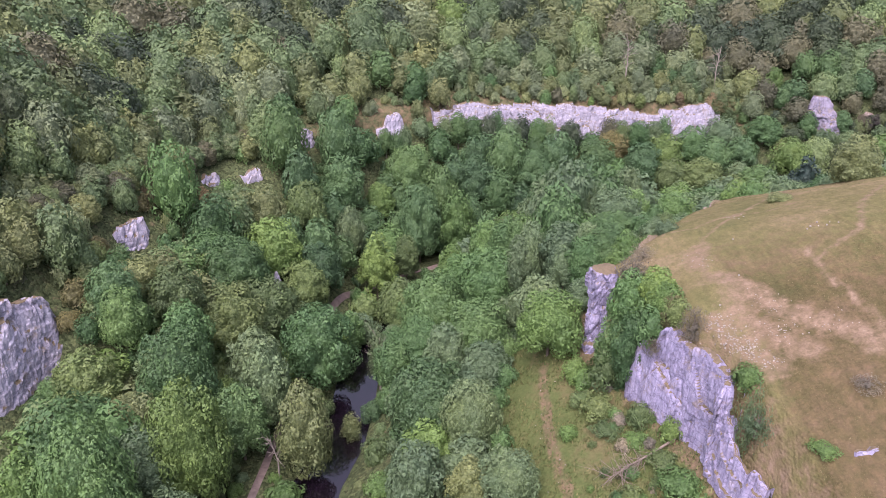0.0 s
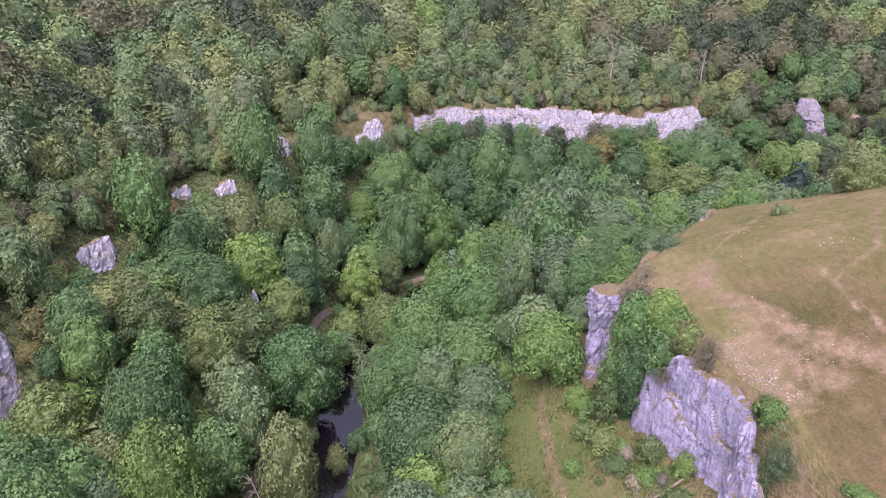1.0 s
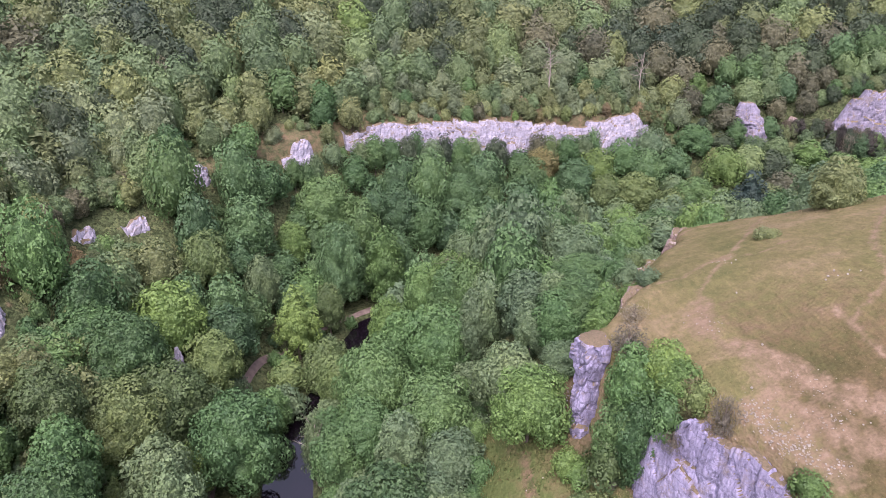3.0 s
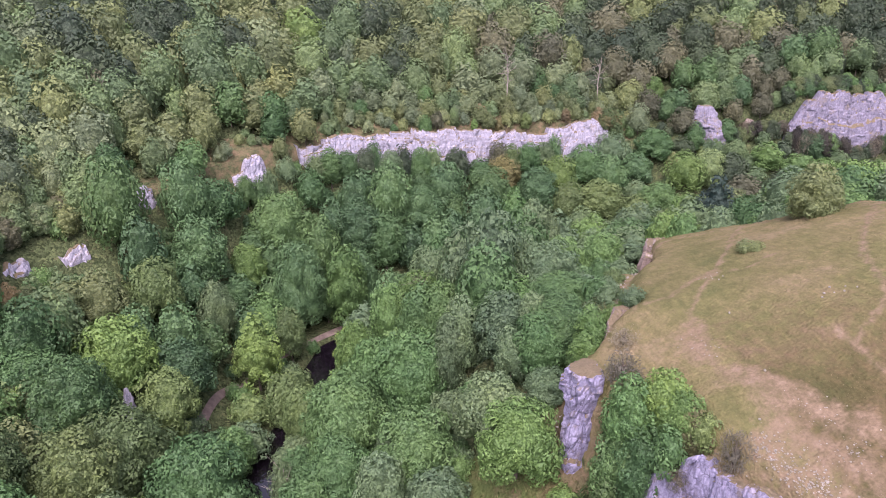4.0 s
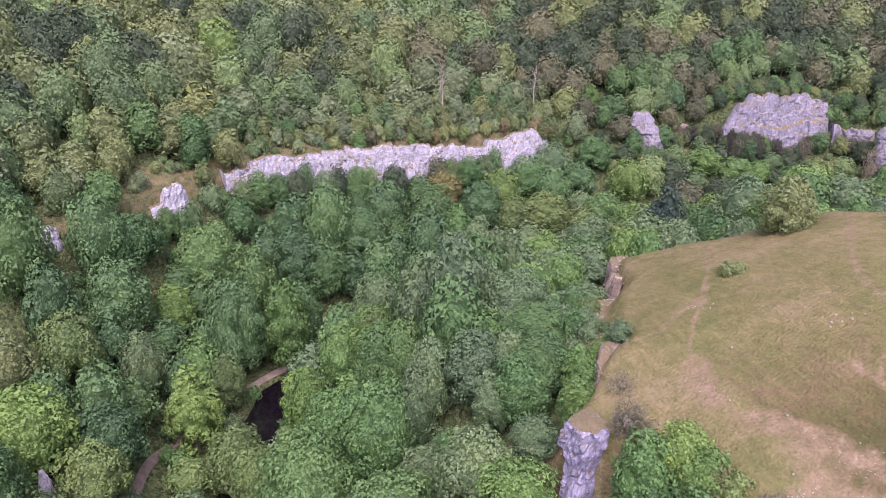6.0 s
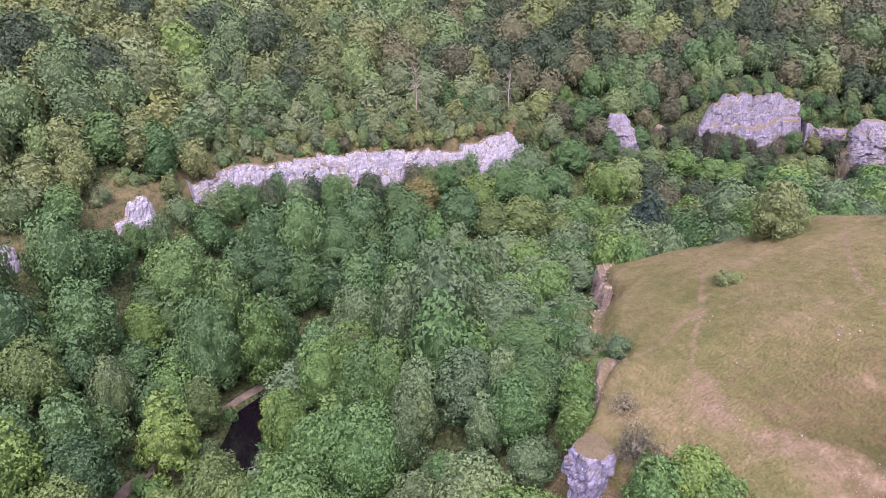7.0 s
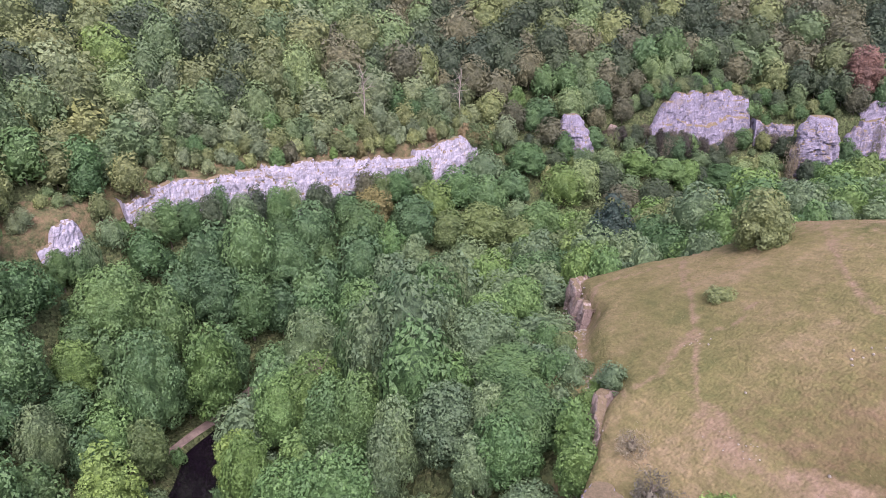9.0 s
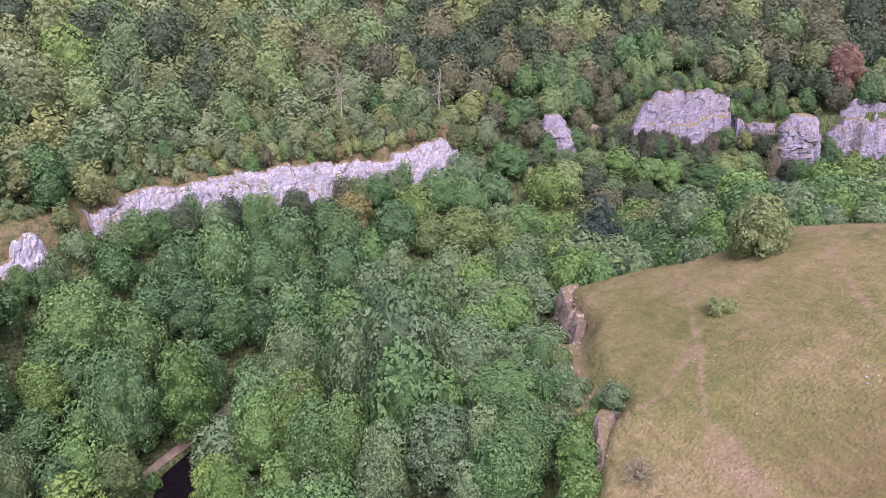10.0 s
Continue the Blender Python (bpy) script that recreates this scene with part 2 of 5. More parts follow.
def rock_material(name, dull, mid, light, ledges=True):
    m, t, p = material(name)
    pos = position(t)
    broad = noise_node(t, pos, 0.35, 5, 0.65)
    streak = noise_node(t, position(t, (4.2, 4.2, 0.75)), 0.9, 7, 0.75)
    grain = noise_node(t, pos, 3.5, 5, 0.75)

    def joints(scale, size):
        warp = t.nodes.new("ShaderNodeVectorMath")
        warp.operation = "ADD"
        t.links.new(position(t, scale), warp.inputs[0])
        shift = node(t, "ShaderNodeTexNoise", Scale=1.1, Detail=6.0, Roughness=0.7)
        t.links.new(pos, shift.inputs["Vector"])
        t.links.new(shift.outputs["Color"], warp.inputs[1])
        v = node(t, "ShaderNodeTexVoronoi", Scale=size)
        v.feature = "DISTANCE_TO_EDGE"
        t.links.new(warp.outputs[0], v.inputs["Vector"])
        return v.outputs["Distance"]

    tall_joint, bed_joint = joints((1.0, 1.0, 0.22), 0.85), joints((0.22, 0.22, 1.0), 0.75)
    col = ramp(t, broad, [(0.25, dull), (0.5, mid), (0.75, light)]).outputs[0]
    col = blend(t, 1.0, col, ramp(t, streak, [(0.30, (0.56, 0.55, 0.58)), (0.47, (0.95, 0.95, 0.96)), (0.70, (1.24, 1.23, 1.22))]).outputs[0], "MULTIPLY")
    col = blend(t, 1.0, col, ramp(t, grain, [(0.3, (0.76, 0.76, 0.78)), (0.5, (1, 1, 1)), (0.72, (1.18, 1.17, 1.16))]).outputs[0], "MULTIPLY")
    for joint, wide, depth in ((tall_joint, 0.05, 0.70), (bed_joint, 0.045, 0.60)):
        col = blend(t, 1.0, col, ramp(t, joint, [(0.0, (depth, depth, depth)), (wide, (1, 1, 1))]).outputs[0], "MULTIPLY")
    stain = ramp(t, noise_node(t, pos, 0.55, 6, 0.75), [(0.54, (0,)), (0.66, (0.6,))]).outputs[0]
    col = blend(t, stain, col, (0.21, 0.165, 0.10))
    # grass and soil lodge on ledges
    g = t.nodes.new("ShaderNodeNewGeometry")
    sep = t.nodes.new("ShaderNodeSeparateXYZ")
    t.links.new(g.outputs["Normal"], sep.inputs[0])
    ledge = ramp(t, math_node(t, "ADD", sep.outputs[2], math_node(t, "MULTIPLY", broad, 0.5)), [(0.88, (0,)), (1.02, (1,))]).outputs[0]
    turf = ramp(t, grain, [(0.3, (0.10, 0.088, 0.052)), (0.7, (0.185, 0.142, 0.098))]).outputs[0]
    if ledges:
        col = blend(t, ledge, col, turf)
    t.links.new(col, p.inputs["Base Color"])
    p.inputs["Roughness"].default_value = 0.92
    p.inputs["Specular IOR Level"].default_value = 0.2
    relief = math_node(t, "ADD", math_node(t, "ADD", streak, math_node(t, "MULTIPLY", grain, 0.6)), math_node(t, "MULTIPLY", math_node(t, "MINIMUM", tall_joint, 0.10), 1.5))
    bump(t, p, relief, 1.0, 0.2)
    return m


ROCK = rock_material("weathered_limestone", (0.199, 0.190, 0.284), (0.282, 0.270, 0.395), (0.369, 0.355, 0.503))
PALE_ROCK = rock_material("clean_limestone", (0.246, 0.240, 0.298), (0.333, 0.326, 0.396), (0.414, 0.407, 0.486))
CRAG_ROCK = rock_material("lichened_limestone", (0.150, 0.143, 0.186), (0.224, 0.213, 0.281), (0.301, 0.287, 0.375))
# brighter limestone copy: light on the left-hand crags put into the colour
SUNLIT_ROCK = rock_material("sunlit_limestone", (0.272, 0.264, 0.330), (0.364, 0.356, 0.434), (0.444, 0.436, 0.520))
BROWN_ROCK = rock_material("crumbling_brown_limestone", (0.172, 0.132, 0.118), (0.259, 0.206, 0.185), (0.391, 0.354, 0.347))
STONE = rock_material("loose_limestone", (0.230, 0.214, 0.194), (0.310, 0.290, 0.262), (0.380, 0.362, 0.326), False)


def ground_material():
    m, t, p = material("ground_cover")
    pos = position(t)
    n1, n2, n3 = noise_node(t, pos, 0.12, 5, 0.6), noise_node(t, pos, 0.7, 5, 0.65), noise_node(t, pos, 4.5, 5, 0.7)
    streak = noise_node(t, position(t, (1.0, 0.35, 1.0)), 1.6, 5, 0.7)

    def attribute(name):
        a = t.nodes.new("ShaderNodeAttribute")
        a.attribute_name = name
        return a.outputs["Fac"]

    def ragged(name, amount=0.55, low=0.42, high=0.6):
        v = math_node(t, "ADD", attribute(name), math_node(t, "MULTIPLY", math_node(t, "SUBTRACT", n2, 0.5), amount))
        return ramp(t, v, [(low, (0,)), (high, (1,))]).outputs[0]

    leafy = node(t, "ShaderNodeTexVoronoi", Scale=2.6)
    t.links.new(pos, leafy.inputs["Vector"])
    one = t.nodes.new("ShaderNodeSeparateColor")
    t.links.new(leafy.outputs["Color"], one.inputs[0])
    litter = ramp(t, n2, [(0.3, (0.044, 0.062, 0.030)), (0.55, (0.066, 0.084, 0.041)), (0.75, (0.098, 0.094, 0.056))]).outputs[0]
    litter = blend(t, 1.0, litter, ramp(t, one.outputs[0], [(0.0, (0.45, 0.48, 0.45)), (0.5, (0.95, 0.95, 0.95)), (1.0, (1.6, 1.55, 1.45))]).outputs[0], "MULTIPLY")
    mixed = math_node(t, "ADD", math_node(t, "MULTIPLY", n1, 0.65), math_node(t, "MULTIPLY", n2, 0.35))
    turf = ramp(t, mixed, [(0.34, (0.096, 0.102, 0.044)), (0.45, (0.128, 0.122, 0.056)), (0.55, (0.162, 0.139, 0.074)), (0.66, (0.206, 0.164, 0.104))]).outputs[0]
    turf = blend(t, 1.0, turf, ramp(t, streak, [(0.3, (0.74, 0.78, 0.74)), (0.52, (1, 1, 1)), (0.75, (1.28, 1.22, 1.2))]).outputs[0], "MULTIPLY")
    turf = blend(t, ragged("dark_turf", 0.8, 0.35, 0.8), turf, blend(t, 1.0, turf, (0.68, 0.62, 0.66), "MULTIPLY"))
    meadow = ramp(t, mixed, [(0.36, (0.058, 0.084, 0.030)), (0.5, (0.080, 0.101, 0.038)), (0.64, (0.122, 0.108, 0.056))]).outputs[0]
    dry = ramp(t, n2, [(0.28, (0.080, 0.084, 0.042)), (0.55, (0.135, 0.108, 0.066)), (0.78, (0.190, 0.135, 0.092))]).outputs[0]
    soil = ramp(t, n2, [(0.28, (0.152, 0.116, 0.078)), (0.6, (0.202, 0.150, 0.106)), (0.8, (0.255, 0.200, 0.150))]).outputs[0]
    col = blend(t, ragged("meadow"), litter, meadow)
    col = blend(t, ragged("dry"), col, dry)
    col = blend(t, ragged("turf", 0.2), col, turf)
    col = blend(t, ragged("bare", 1.3, 0.30, 0.85), col, soil)
    col = blend(t, 1.0, col, ramp(t, n3, [(0.25, (0.78, 0.79, 0.78)), (0.55, (1, 1, 1)), (0.8, (1.18, 1.16, 1.14))]).outputs[0], "MULTIPLY")
    t.links.new(col, p.inputs["Base Color"])
    p.inputs["Roughness"].default_value = 1.0
    p.inputs["Specular IOR Level"].default_value = 0.05
    bump(t, p, math_node(t, "ADD", n3, math_node(t, "ADD", streak, math_node(t, "MULTIPLY", leafy.outputs["Distance"], -0.8))), 0.9, 0.2)
    return m


def track_material():
    m, t, p = material("trodden_earth")
    pos = position(t)
    n = noise_node(t, pos, 0.9, 5, 0.65)
    t.links.new(ramp(t, n, [(0.3, (0.085, 0.064, 0.058)), (0.5, (0.135, 0.103, 0.093)), (0.7, (0.185, 0.147, 0.133))]).outputs[0], p.inputs["Base Color"])
    p.inputs["Roughness"].default_value = 0.95
    bump(t, p, noise_node(t, pos, 5, 4), 0.5, 0.05)
    return m


def water_material():
    m, t, p = material("river_water")
    p.inputs["Base Color"].default_value = (0.006, 0.004, 0.007, 1)
    p.inputs["Roughness"].default_value = 0.04
    p.inputs["IOR"].default_value = 1.8
    bump(t, p, noise_node(t, position(t, (1.0, 0.6, 1.0)), 1.8, 3), 0.06, 0.06)
    return m


GROUND, TRACK_EARTH, WATER = ground_material(), track_material(), water_material()


# ---- mesh helpers ----
def mesh_np(name, verts, tris, mats=(), index=None, attributes=None):
    me = bpy.data.meshes.new(name)
    verts, tris = np.asarray(verts, np.float32), np.asarray(tris, np.int32)
    me.vertices.add(len(verts))
    me.vertices.foreach_set("co", verts.ravel())
    me.loops.add(tris.size)
    me.loops.foreach_set("vertex_index", tris.ravel())
    me.polygons.add(len(tris))
    me.polygons.foreach_set("loop_start", np.arange(len(tris), dtype=np.int32) * 3)
    for mat in mats:
        me.materials.append(mat)
    if index is not None:
        me.polygons.foreach_set("material_index", np.asarray(index, np.int32))
    for key, value in (attributes or {}).items():
        a = me.attributes.new(key, "FLOAT", "POINT")
        a.data.foreach_set("value", np.asarray(value, np.float32))
    me.update(calc_edges=True)
    return me


def faceted(me):
    """Broken rock has no rounded shading."""
    me.shade_flat()
    return me


def grid_tris(nu, nv, base=0):
    i = np.arange((nu - 1) * (nv - 1))
    a = base + (i // (nv - 1)) * nv + i % (nv - 1)
    return np.concatenate([np.c_[a, a + nv, a + nv + 1], np.c_[a, a + nv + 1, a + 1]])


def part(name, me, parent, label=""):
    ob = new(name, me)
    ob.parent = parent
    return tagged(ob, label)


# ---- the ground: one sheet to the horizon ----
def spread(lo, hi, step, far):
    inner = np.arange(lo, hi + step, step)
    out, s = [], step
    v = 0.0
    while v < far:
        s *= 1.25
        v += s
        out.append(v)
    out = np.array(out)
    return np.concatenate([(lo - out)[::-1], inner, hi + out])


gx, gy = spread(-85, 190, 0.9, 2500), spread(42, 232, 0.9, 2500)
GX, GY = np.meshgrid(gx, gy, indexing="ij")
GZ = height(GX, GY)
dn_, _, _, _ = along(NORTH, GX, GY)
ds_ = along(SOUTH, GX, GY)[0]
hill_ = inside(NORTH + [(900, FAR), (-FAR, FAR), (-FAR, -600)], GX, GY)
head_ = inside(SOUTH + [(900, -FAR), (60, -FAR)], GX, GY)
near_long = smooth(-60, -20, GX) * (1 - smooth(82, 92, GX)) * (GY > 120)
dry_ = np.where(hill_, (1 - smooth(4, 13, dn_)) * (0.22 + 0.32 * near_long), 0.40 * (1 - smooth(1, 5, dn_)))
dry_ = np.maximum(dry_, 0.75 * np.where(~head_, 1 - smooth(1.5, 5.5, ds_), 0) * (GY < 98))
turf_ = np.where(head_, 1.0, np.where((GX > 33) & (GX < 50) & (GY > 98) & (GY < 121), 1 - smooth(4, 8, ds_), 0))
meadow_ = inside(MEADOW, GX, GY).astype(float)
dry_ = np.maximum(dry_, 0.60 * meadow_ * (1 - smooth(0.3, 2.0, along([(15.8, 87), (15.2, 76), (15.8, 68), (17, 58)], GX, GY)[0])))
WORN = [[(32.6, 70.6), (33.5, 67.3), (34.6, 64.8), (36, 62)], [(35.3, 79.1), (37.7, 74.2), (39.5, 69.5), (43.4, 65.5), (47, 60)], [(34.3, 82.9), (35.2, 85.4), (36.4, 88.2)], [(36, 75), (35, 71), (37, 66.5), (40, 63)]]
dry_ = np.maximum(dry_, 0.9 * (1 - smooth(1.4, 3.2, np.hypot(GX - 22.4, GY - 99.0))))
TRAILS = [[(36.4, 88), (37.7, 91.2), (43.6, 96.6), (50.5, 103.5), (55.9, 109.8), (61.4, 115.1)], [(35.3, 79.1), (34.4, 84), (36.4, 88)], [(43.4, 65.5), (52, 54)], [(45.2, 78.8), (45.8, 70.8), (47.5, 64), (54, 55)],
          [(65.3, 96.7), (61.6, 93.5), (58.3, 89.9), (55.5, 86), (52, 79), (45.5, 76)], [(78, 106), (70, 101), (65.3, 96.7)], [(34, 96.6), (37.3, 95.6), (43, 98), (44.5, 97.6)], [(49.5, 119.5), (53, 121.5), (60, 116)],
          [(56, 78), (52, 70), (50, 62)], [(44, 99), (48, 96), (53, 97)]]
bare_ = np.zeros_like(GX)
for line in WORN:
    bare_ = np.maximum(bare_, 0.74 * (1 - smooth(0.2, 3.2, along(line, GX, GY)[0])))
for line in TRAILS:
    bare_ = np.maximum(bare_, 0.72 * (1 - smooth(0.1, 0.9, along(line, GX, GY)[0])))
bare_ = np.maximum(bare_, 0.62 * np.where(head_, 1 - smooth(0.5, 3.0, ds_), 0) * (GY < 130))
# soil tone mixed over the north-eastern crest makes it paler
bare_ = np.maximum(bare_, 0.44 * smooth(58, 76, GX) * smooth(84, 100, GY))
bare_ *= np.where(head_ | (ds_ < 3), 1, 0)
# turf colour is multiplied darker towards the south end of the headland
dark_turf_ = smooth(106, 60, GY + 0.35 * (GX - 40)) * smooth(33, 38, GX)
ground = new("ground", mesh_np("ground", np.c_[GX.ravel(), GY.ravel(), GZ.ravel()], grid_tris(len(gx), len(gy)), [GROUND],
                               attributes={"turf": turf_.ravel(), "meadow": meadow_.ravel(), "dry": dry_.ravel(), "bare": bare_.ravel(), "dark_turf": dark_turf_.ravel()}))
tagged(ground, "steep limestone dale with dry grass, leaf litter and bare soil", "ground", kind="structure")


def ribbon(name, line, half, lift, mat, level=None, step=1.0):
    """A strip along a line in plan, laid on the ground or at one level."""
    L = np.array(line, float)
    seg = np.hypot(*np.diff(L, axis=0).T)
    s = np.r_[0, np.cumsum(seg)]
    at = np.arange(0, s[-1], step)
    x, y = np.interp(at, s, L[:, 0]), np.interp(at, s, L[:, 1])
    k = np.ones(7) / 7
    x[3:-3], y[3:-3] = np.convolve(x, k, "valid"), np.convolve(y, k, "valid")
    tx, ty = np.gradient(x), np.gradient(y)
    n = np.hypot(tx, ty)
    cols = np.linspace(-1, 1, 5)
    wide = half * (1 + 0.35 * (fbm(at / 5, 0 * at, 0, 21) - 0.5))
    vx = x[:, None] - (ty / n)[:, None] * cols * wide[:, None]
    vy = y[:, None] + (tx / n)[:, None] * cols * wide[:, None]
    vz = height(vx, vy) + lift - 0.1 * np.abs(cols) if level is None else np.full_like(vx, level)
    return new(name, mesh_np(name, np.c_[vx.ravel(), vy.ravel(), vz.ravel()], grid_tris(len(x), 5)[:, ::-1], [mat]))


tagged(ribbon("river", RIVER, 5.0, 0, WATER, level=0.0), "dark still river reflecting the pale sky", "river", kind="structure")
tagged(ribbon("footpath", TRACK, 0.6, 0.13, TRACK_EARTH), "trodden pinkish-brown earth footpath beside the river", "footpath", kind="structure")


# ---- rocks ----
ROCKS = []


def facets(a, z, seed):
    """Fractured rock: each block of a broken pattern has an offset and a tilt of its own, and the distance to its joint."""
    a, z = np.broadcast_arrays(np.asarray(a, float), np.asarray(z, float))
    ia, iz = np.floor(a), np.floor(z)
    best, second, value = np.full(a.shape, 1e9), np.full(a.shape, 1e9), np.zeros(a.shape)
    for da in (-1, 0, 1):
        for dz in (-1, 0, 1):
            ca, cz = ia + da, iz + dz
            pa, pz = a - ca - lattice(ca, cz, 1, seed), z - cz - lattice(ca, cz, 2, seed)
            d = np.maximum(np.abs(pa) + 0.3 * np.abs(pz), np.abs(pz))
            v = lattice(ca, cz, 3, seed) - 0.5 + 0.9 * (lattice(ca, cz, 4, seed) - 0.5) * pa + 0.9 * (lattice(ca, cz, 5, seed) - 0.5) * pz
            near = d < best
            second = np.where(near, best, np.minimum(second, d))
            value = np.where(near, v, value)
            best = np.where(near, d, best)
    return value, second - best


def cliff(name, line, label, seed, rough=1.0, back=3.0, cell=0.33, mat=None, ragged=1.2, ledge=0.22, bench=0.0):
    """A rock face along line (x, y, top, foot), the open side to its right, with fractured blocks, ledges and a ragged top."""
    L = np.array(line, float)
    ROCKS.append(([(p[0], p[1], p[3]) for p in line], 13 if len(line) > 4 and line[0][0] > -50 else 6))
    L[:, 3] -= 4.5
    s = np.r_[0, np.cumsum(np.hypot(*np.diff(L[:, :2], axis=0).T))]
    nu = max(6, int(s[-1] / cell))
    at = np.linspace(0, s[-1], nu)
    x, y, zt, zb = [np.interp(at, s, L[:, i]) for i in range(4)]
    tx, ty = np.gradient(x), np.gradient(y)
    n = np.hypot(tx, ty)
    k = np.ones(5) / 5
    ox, oy = np.convolve(np.pad(ty / n, 2, "edge"), k, "valid"), np.convolve(np.pad(-tx / n, 2, "edge"), k, "valid")
    zt = zt + facets(at / 2.6, 0 * at, seed)[0] * ragged + facets(at / 0.9, 0 * at, seed + 20)[0] * 0.25 * ragged
    nv = max(8, int((zt - zb).max() / cell))
    v = np.linspace(0, 1, nv)
    Z = zb[:, None] + (zt - zb)[:, None] * v
    A = np.repeat(at[:, None], nv, 1)
    bend = A + 0.45 * (fbm(A / 4, Z / 4, 0, seed + 5, 3) - 0.5)
    rise = Z + 0.45 * (fbm(A / 4, Z / 4, 0, seed + 6, 3) - 0.5)
    big = fbm(A / 5.0, Z / 9, 0, seed + 1, 3) - 0.5
    f1, e1 = facets(bend / 3.2, rise / 7.0, seed + 2)
    f2, e2 = facets(bend / 1.1, rise / 3.2, seed + 3)
    f3, e3 = facets(bend / 0.5, rise / 0.95, seed + 4)
    rubble = fbm(A / 0.5, Z / 0.6, 0, seed + 9, 3) - 0.5
    out = rough * (0.7 * big + 1.4 * f1 + 0.55 * f2 + 0.22 * f3 + 0.13 * rubble - 0.5 * smooth(0.10, 0.0, e1) - 0.22 * smooth(0.10, 0.0, e2))
    out = out + 0.5 * (1 - v) ** 2 - 0.35 * v ** 6
    out = out + ledge * np.floor((zt[:, None] - Z) / 2.7 + 0.9 * fbm(A / 8, Z / 9, 0, seed + 13, 2))
    # a broad ledge part of the way up
    out = out - bench * smooth(0.60, 0.615, v + 0.06 * (fbm(A / 6, 0 * A, 0, seed + 15, 3) - 0.5))
    FX, FY = x[:, None] + ox[:, None] * out, y[:, None] + oy[:, None] * out
    # the top bends back into the hill, the ends are drawn in
    rows = [np.c_[FX[:, j], FY[:, j], Z[:, j]] for j in range(nv)]
    for q in (0.08, 0.18, 0.30, 0.42, 0.56, 0.72, 0.86, 1.0):
        jag = back * (q + 0.10 * (fbm(at / 0.8, 7.0 * q, 0, seed + 7, 3) - 0.5))
        rows.append(np.c_[FX[:, -1] - ox * jag, FY[:, -1] - oy * jag, zt + 0.15 - 1.7 * q ** 3 + 0.5 * (fbm(at / 0.9, 9.0 * q, 0, seed + 8, 3) - 0.5)])
    rows.append(np.c_[FX[:, 0] - ox * back, FY[:, 0] - oy * back, zb])
    V = np.stack(rows, 1)
    for e, sgn in ((0, 1), (-1, -1)):
        cap = V[e].copy()
        cap[:, 0] -= ox[e] * back * 0.6
        cap[:, 1] -= oy[e] * back * 0.6
        V = np.concatenate([cap[None], V] if e == 0 else [V, cap[None]], 0)
    return tagged(new(name, faceted(mesh_np(name, V.reshape(-1, 3), grid_tris(V.shape[0], V.shape[1]), [mat or PALE_ROCK]))), label, "cliff")


def stack(name, x, y, foot, top, rx, ry, turn, label, seed, lean=0.0, mat=None, outline=((0, 1.12), (1, 0.87)), blunt=0.2, uneven=1.0):
    """A free-standing rock tower with a blunt, broken head."""
    ROCKS.append(([(x - 0.6 * rx, y, foot), (x + 0.6 * rx, y, foot)], 15))
    foot = foot - 2.5
    nu, nv = 64, max(16, int((top - foot) / 0.28))
    a, v = np.linspace(0, 2 * np.pi, nu), np.linspace(0, 1, nv)
    A, W = np.meshgrid(a, v, indexing="ij")
    Z = foot + (top - foot) * W
    cx, cy = np.cos(A), np.sin(A)
    girth = 0.5 * (rx + ry) * A
    girth = np.minimum(girth, np.pi * (rx + ry) - girth)
    f1, e1 = facets(cx * rx / 1.9 + 0.7 * Z / 5 + cy * ry / 3.1, Z / 3.4 + 0.4 * cy, seed)
    f2, e2 = facets(girth / 0.9, Z / 1.7, seed + 1)
    f3, e3 = facets(girth / 0.4, Z / 0.8, seed + 2)
    scale = (1.3 if rx < 2 else 2.2) / (rx + ry)
    r = (np.abs(cx) ** 3.4 + np.abs(cy) ** 3.4) ** (-1 / 3.4) * (1 + 0.4 * (fbm(cx * 1.3 + 5, cy * 1.3 + 5, Z / 6, seed, 3) - 0.5))
    r = r + scale * (0.85 * f1 + 0.40 * f2 + 0.18 * f3 - 0.3 * smooth(0.12, 0.0, e1) - 0.16 * smooth(0.1, 0.0, e2)) + 0.16 * scale * (fbm(cx * 6 + 3, cy * 6 + 3, Z / 0.6, seed + 5, 3) - 0.5)
    r = r * np.interp(W, [o[0] for o in outline], [o[1] for o in outline]) * np.sqrt(np.clip(1 - ((W - 1 + blunt) / blunt) ** 2 * (W > 1 - blunt), 0.0, 1))
    Z = Z + uneven * 2.4 * (top - foot) / 12 * (fbm(cx * 1.3 + 7, cy * 1.3 + 7, 0, seed + 11, 2) - 0.5) * W * (1 - smooth(1 - 2 * blunt, 1, W))
    X, Y = rx * r * cx, ry * r * cy
    c, sn = math.cos(radians(turn)), math.sin(radians(turn))
    V = np.stack([x + c * X - sn * Y + lean * W, y + sn * X + c * Y, Z], 2)
    return tagged(new(name, faceted(mesh_np(name, V.reshape(-1, 3), grid_tris(nu, nv), [mat or PALE_ROCK]))), label, "rock")


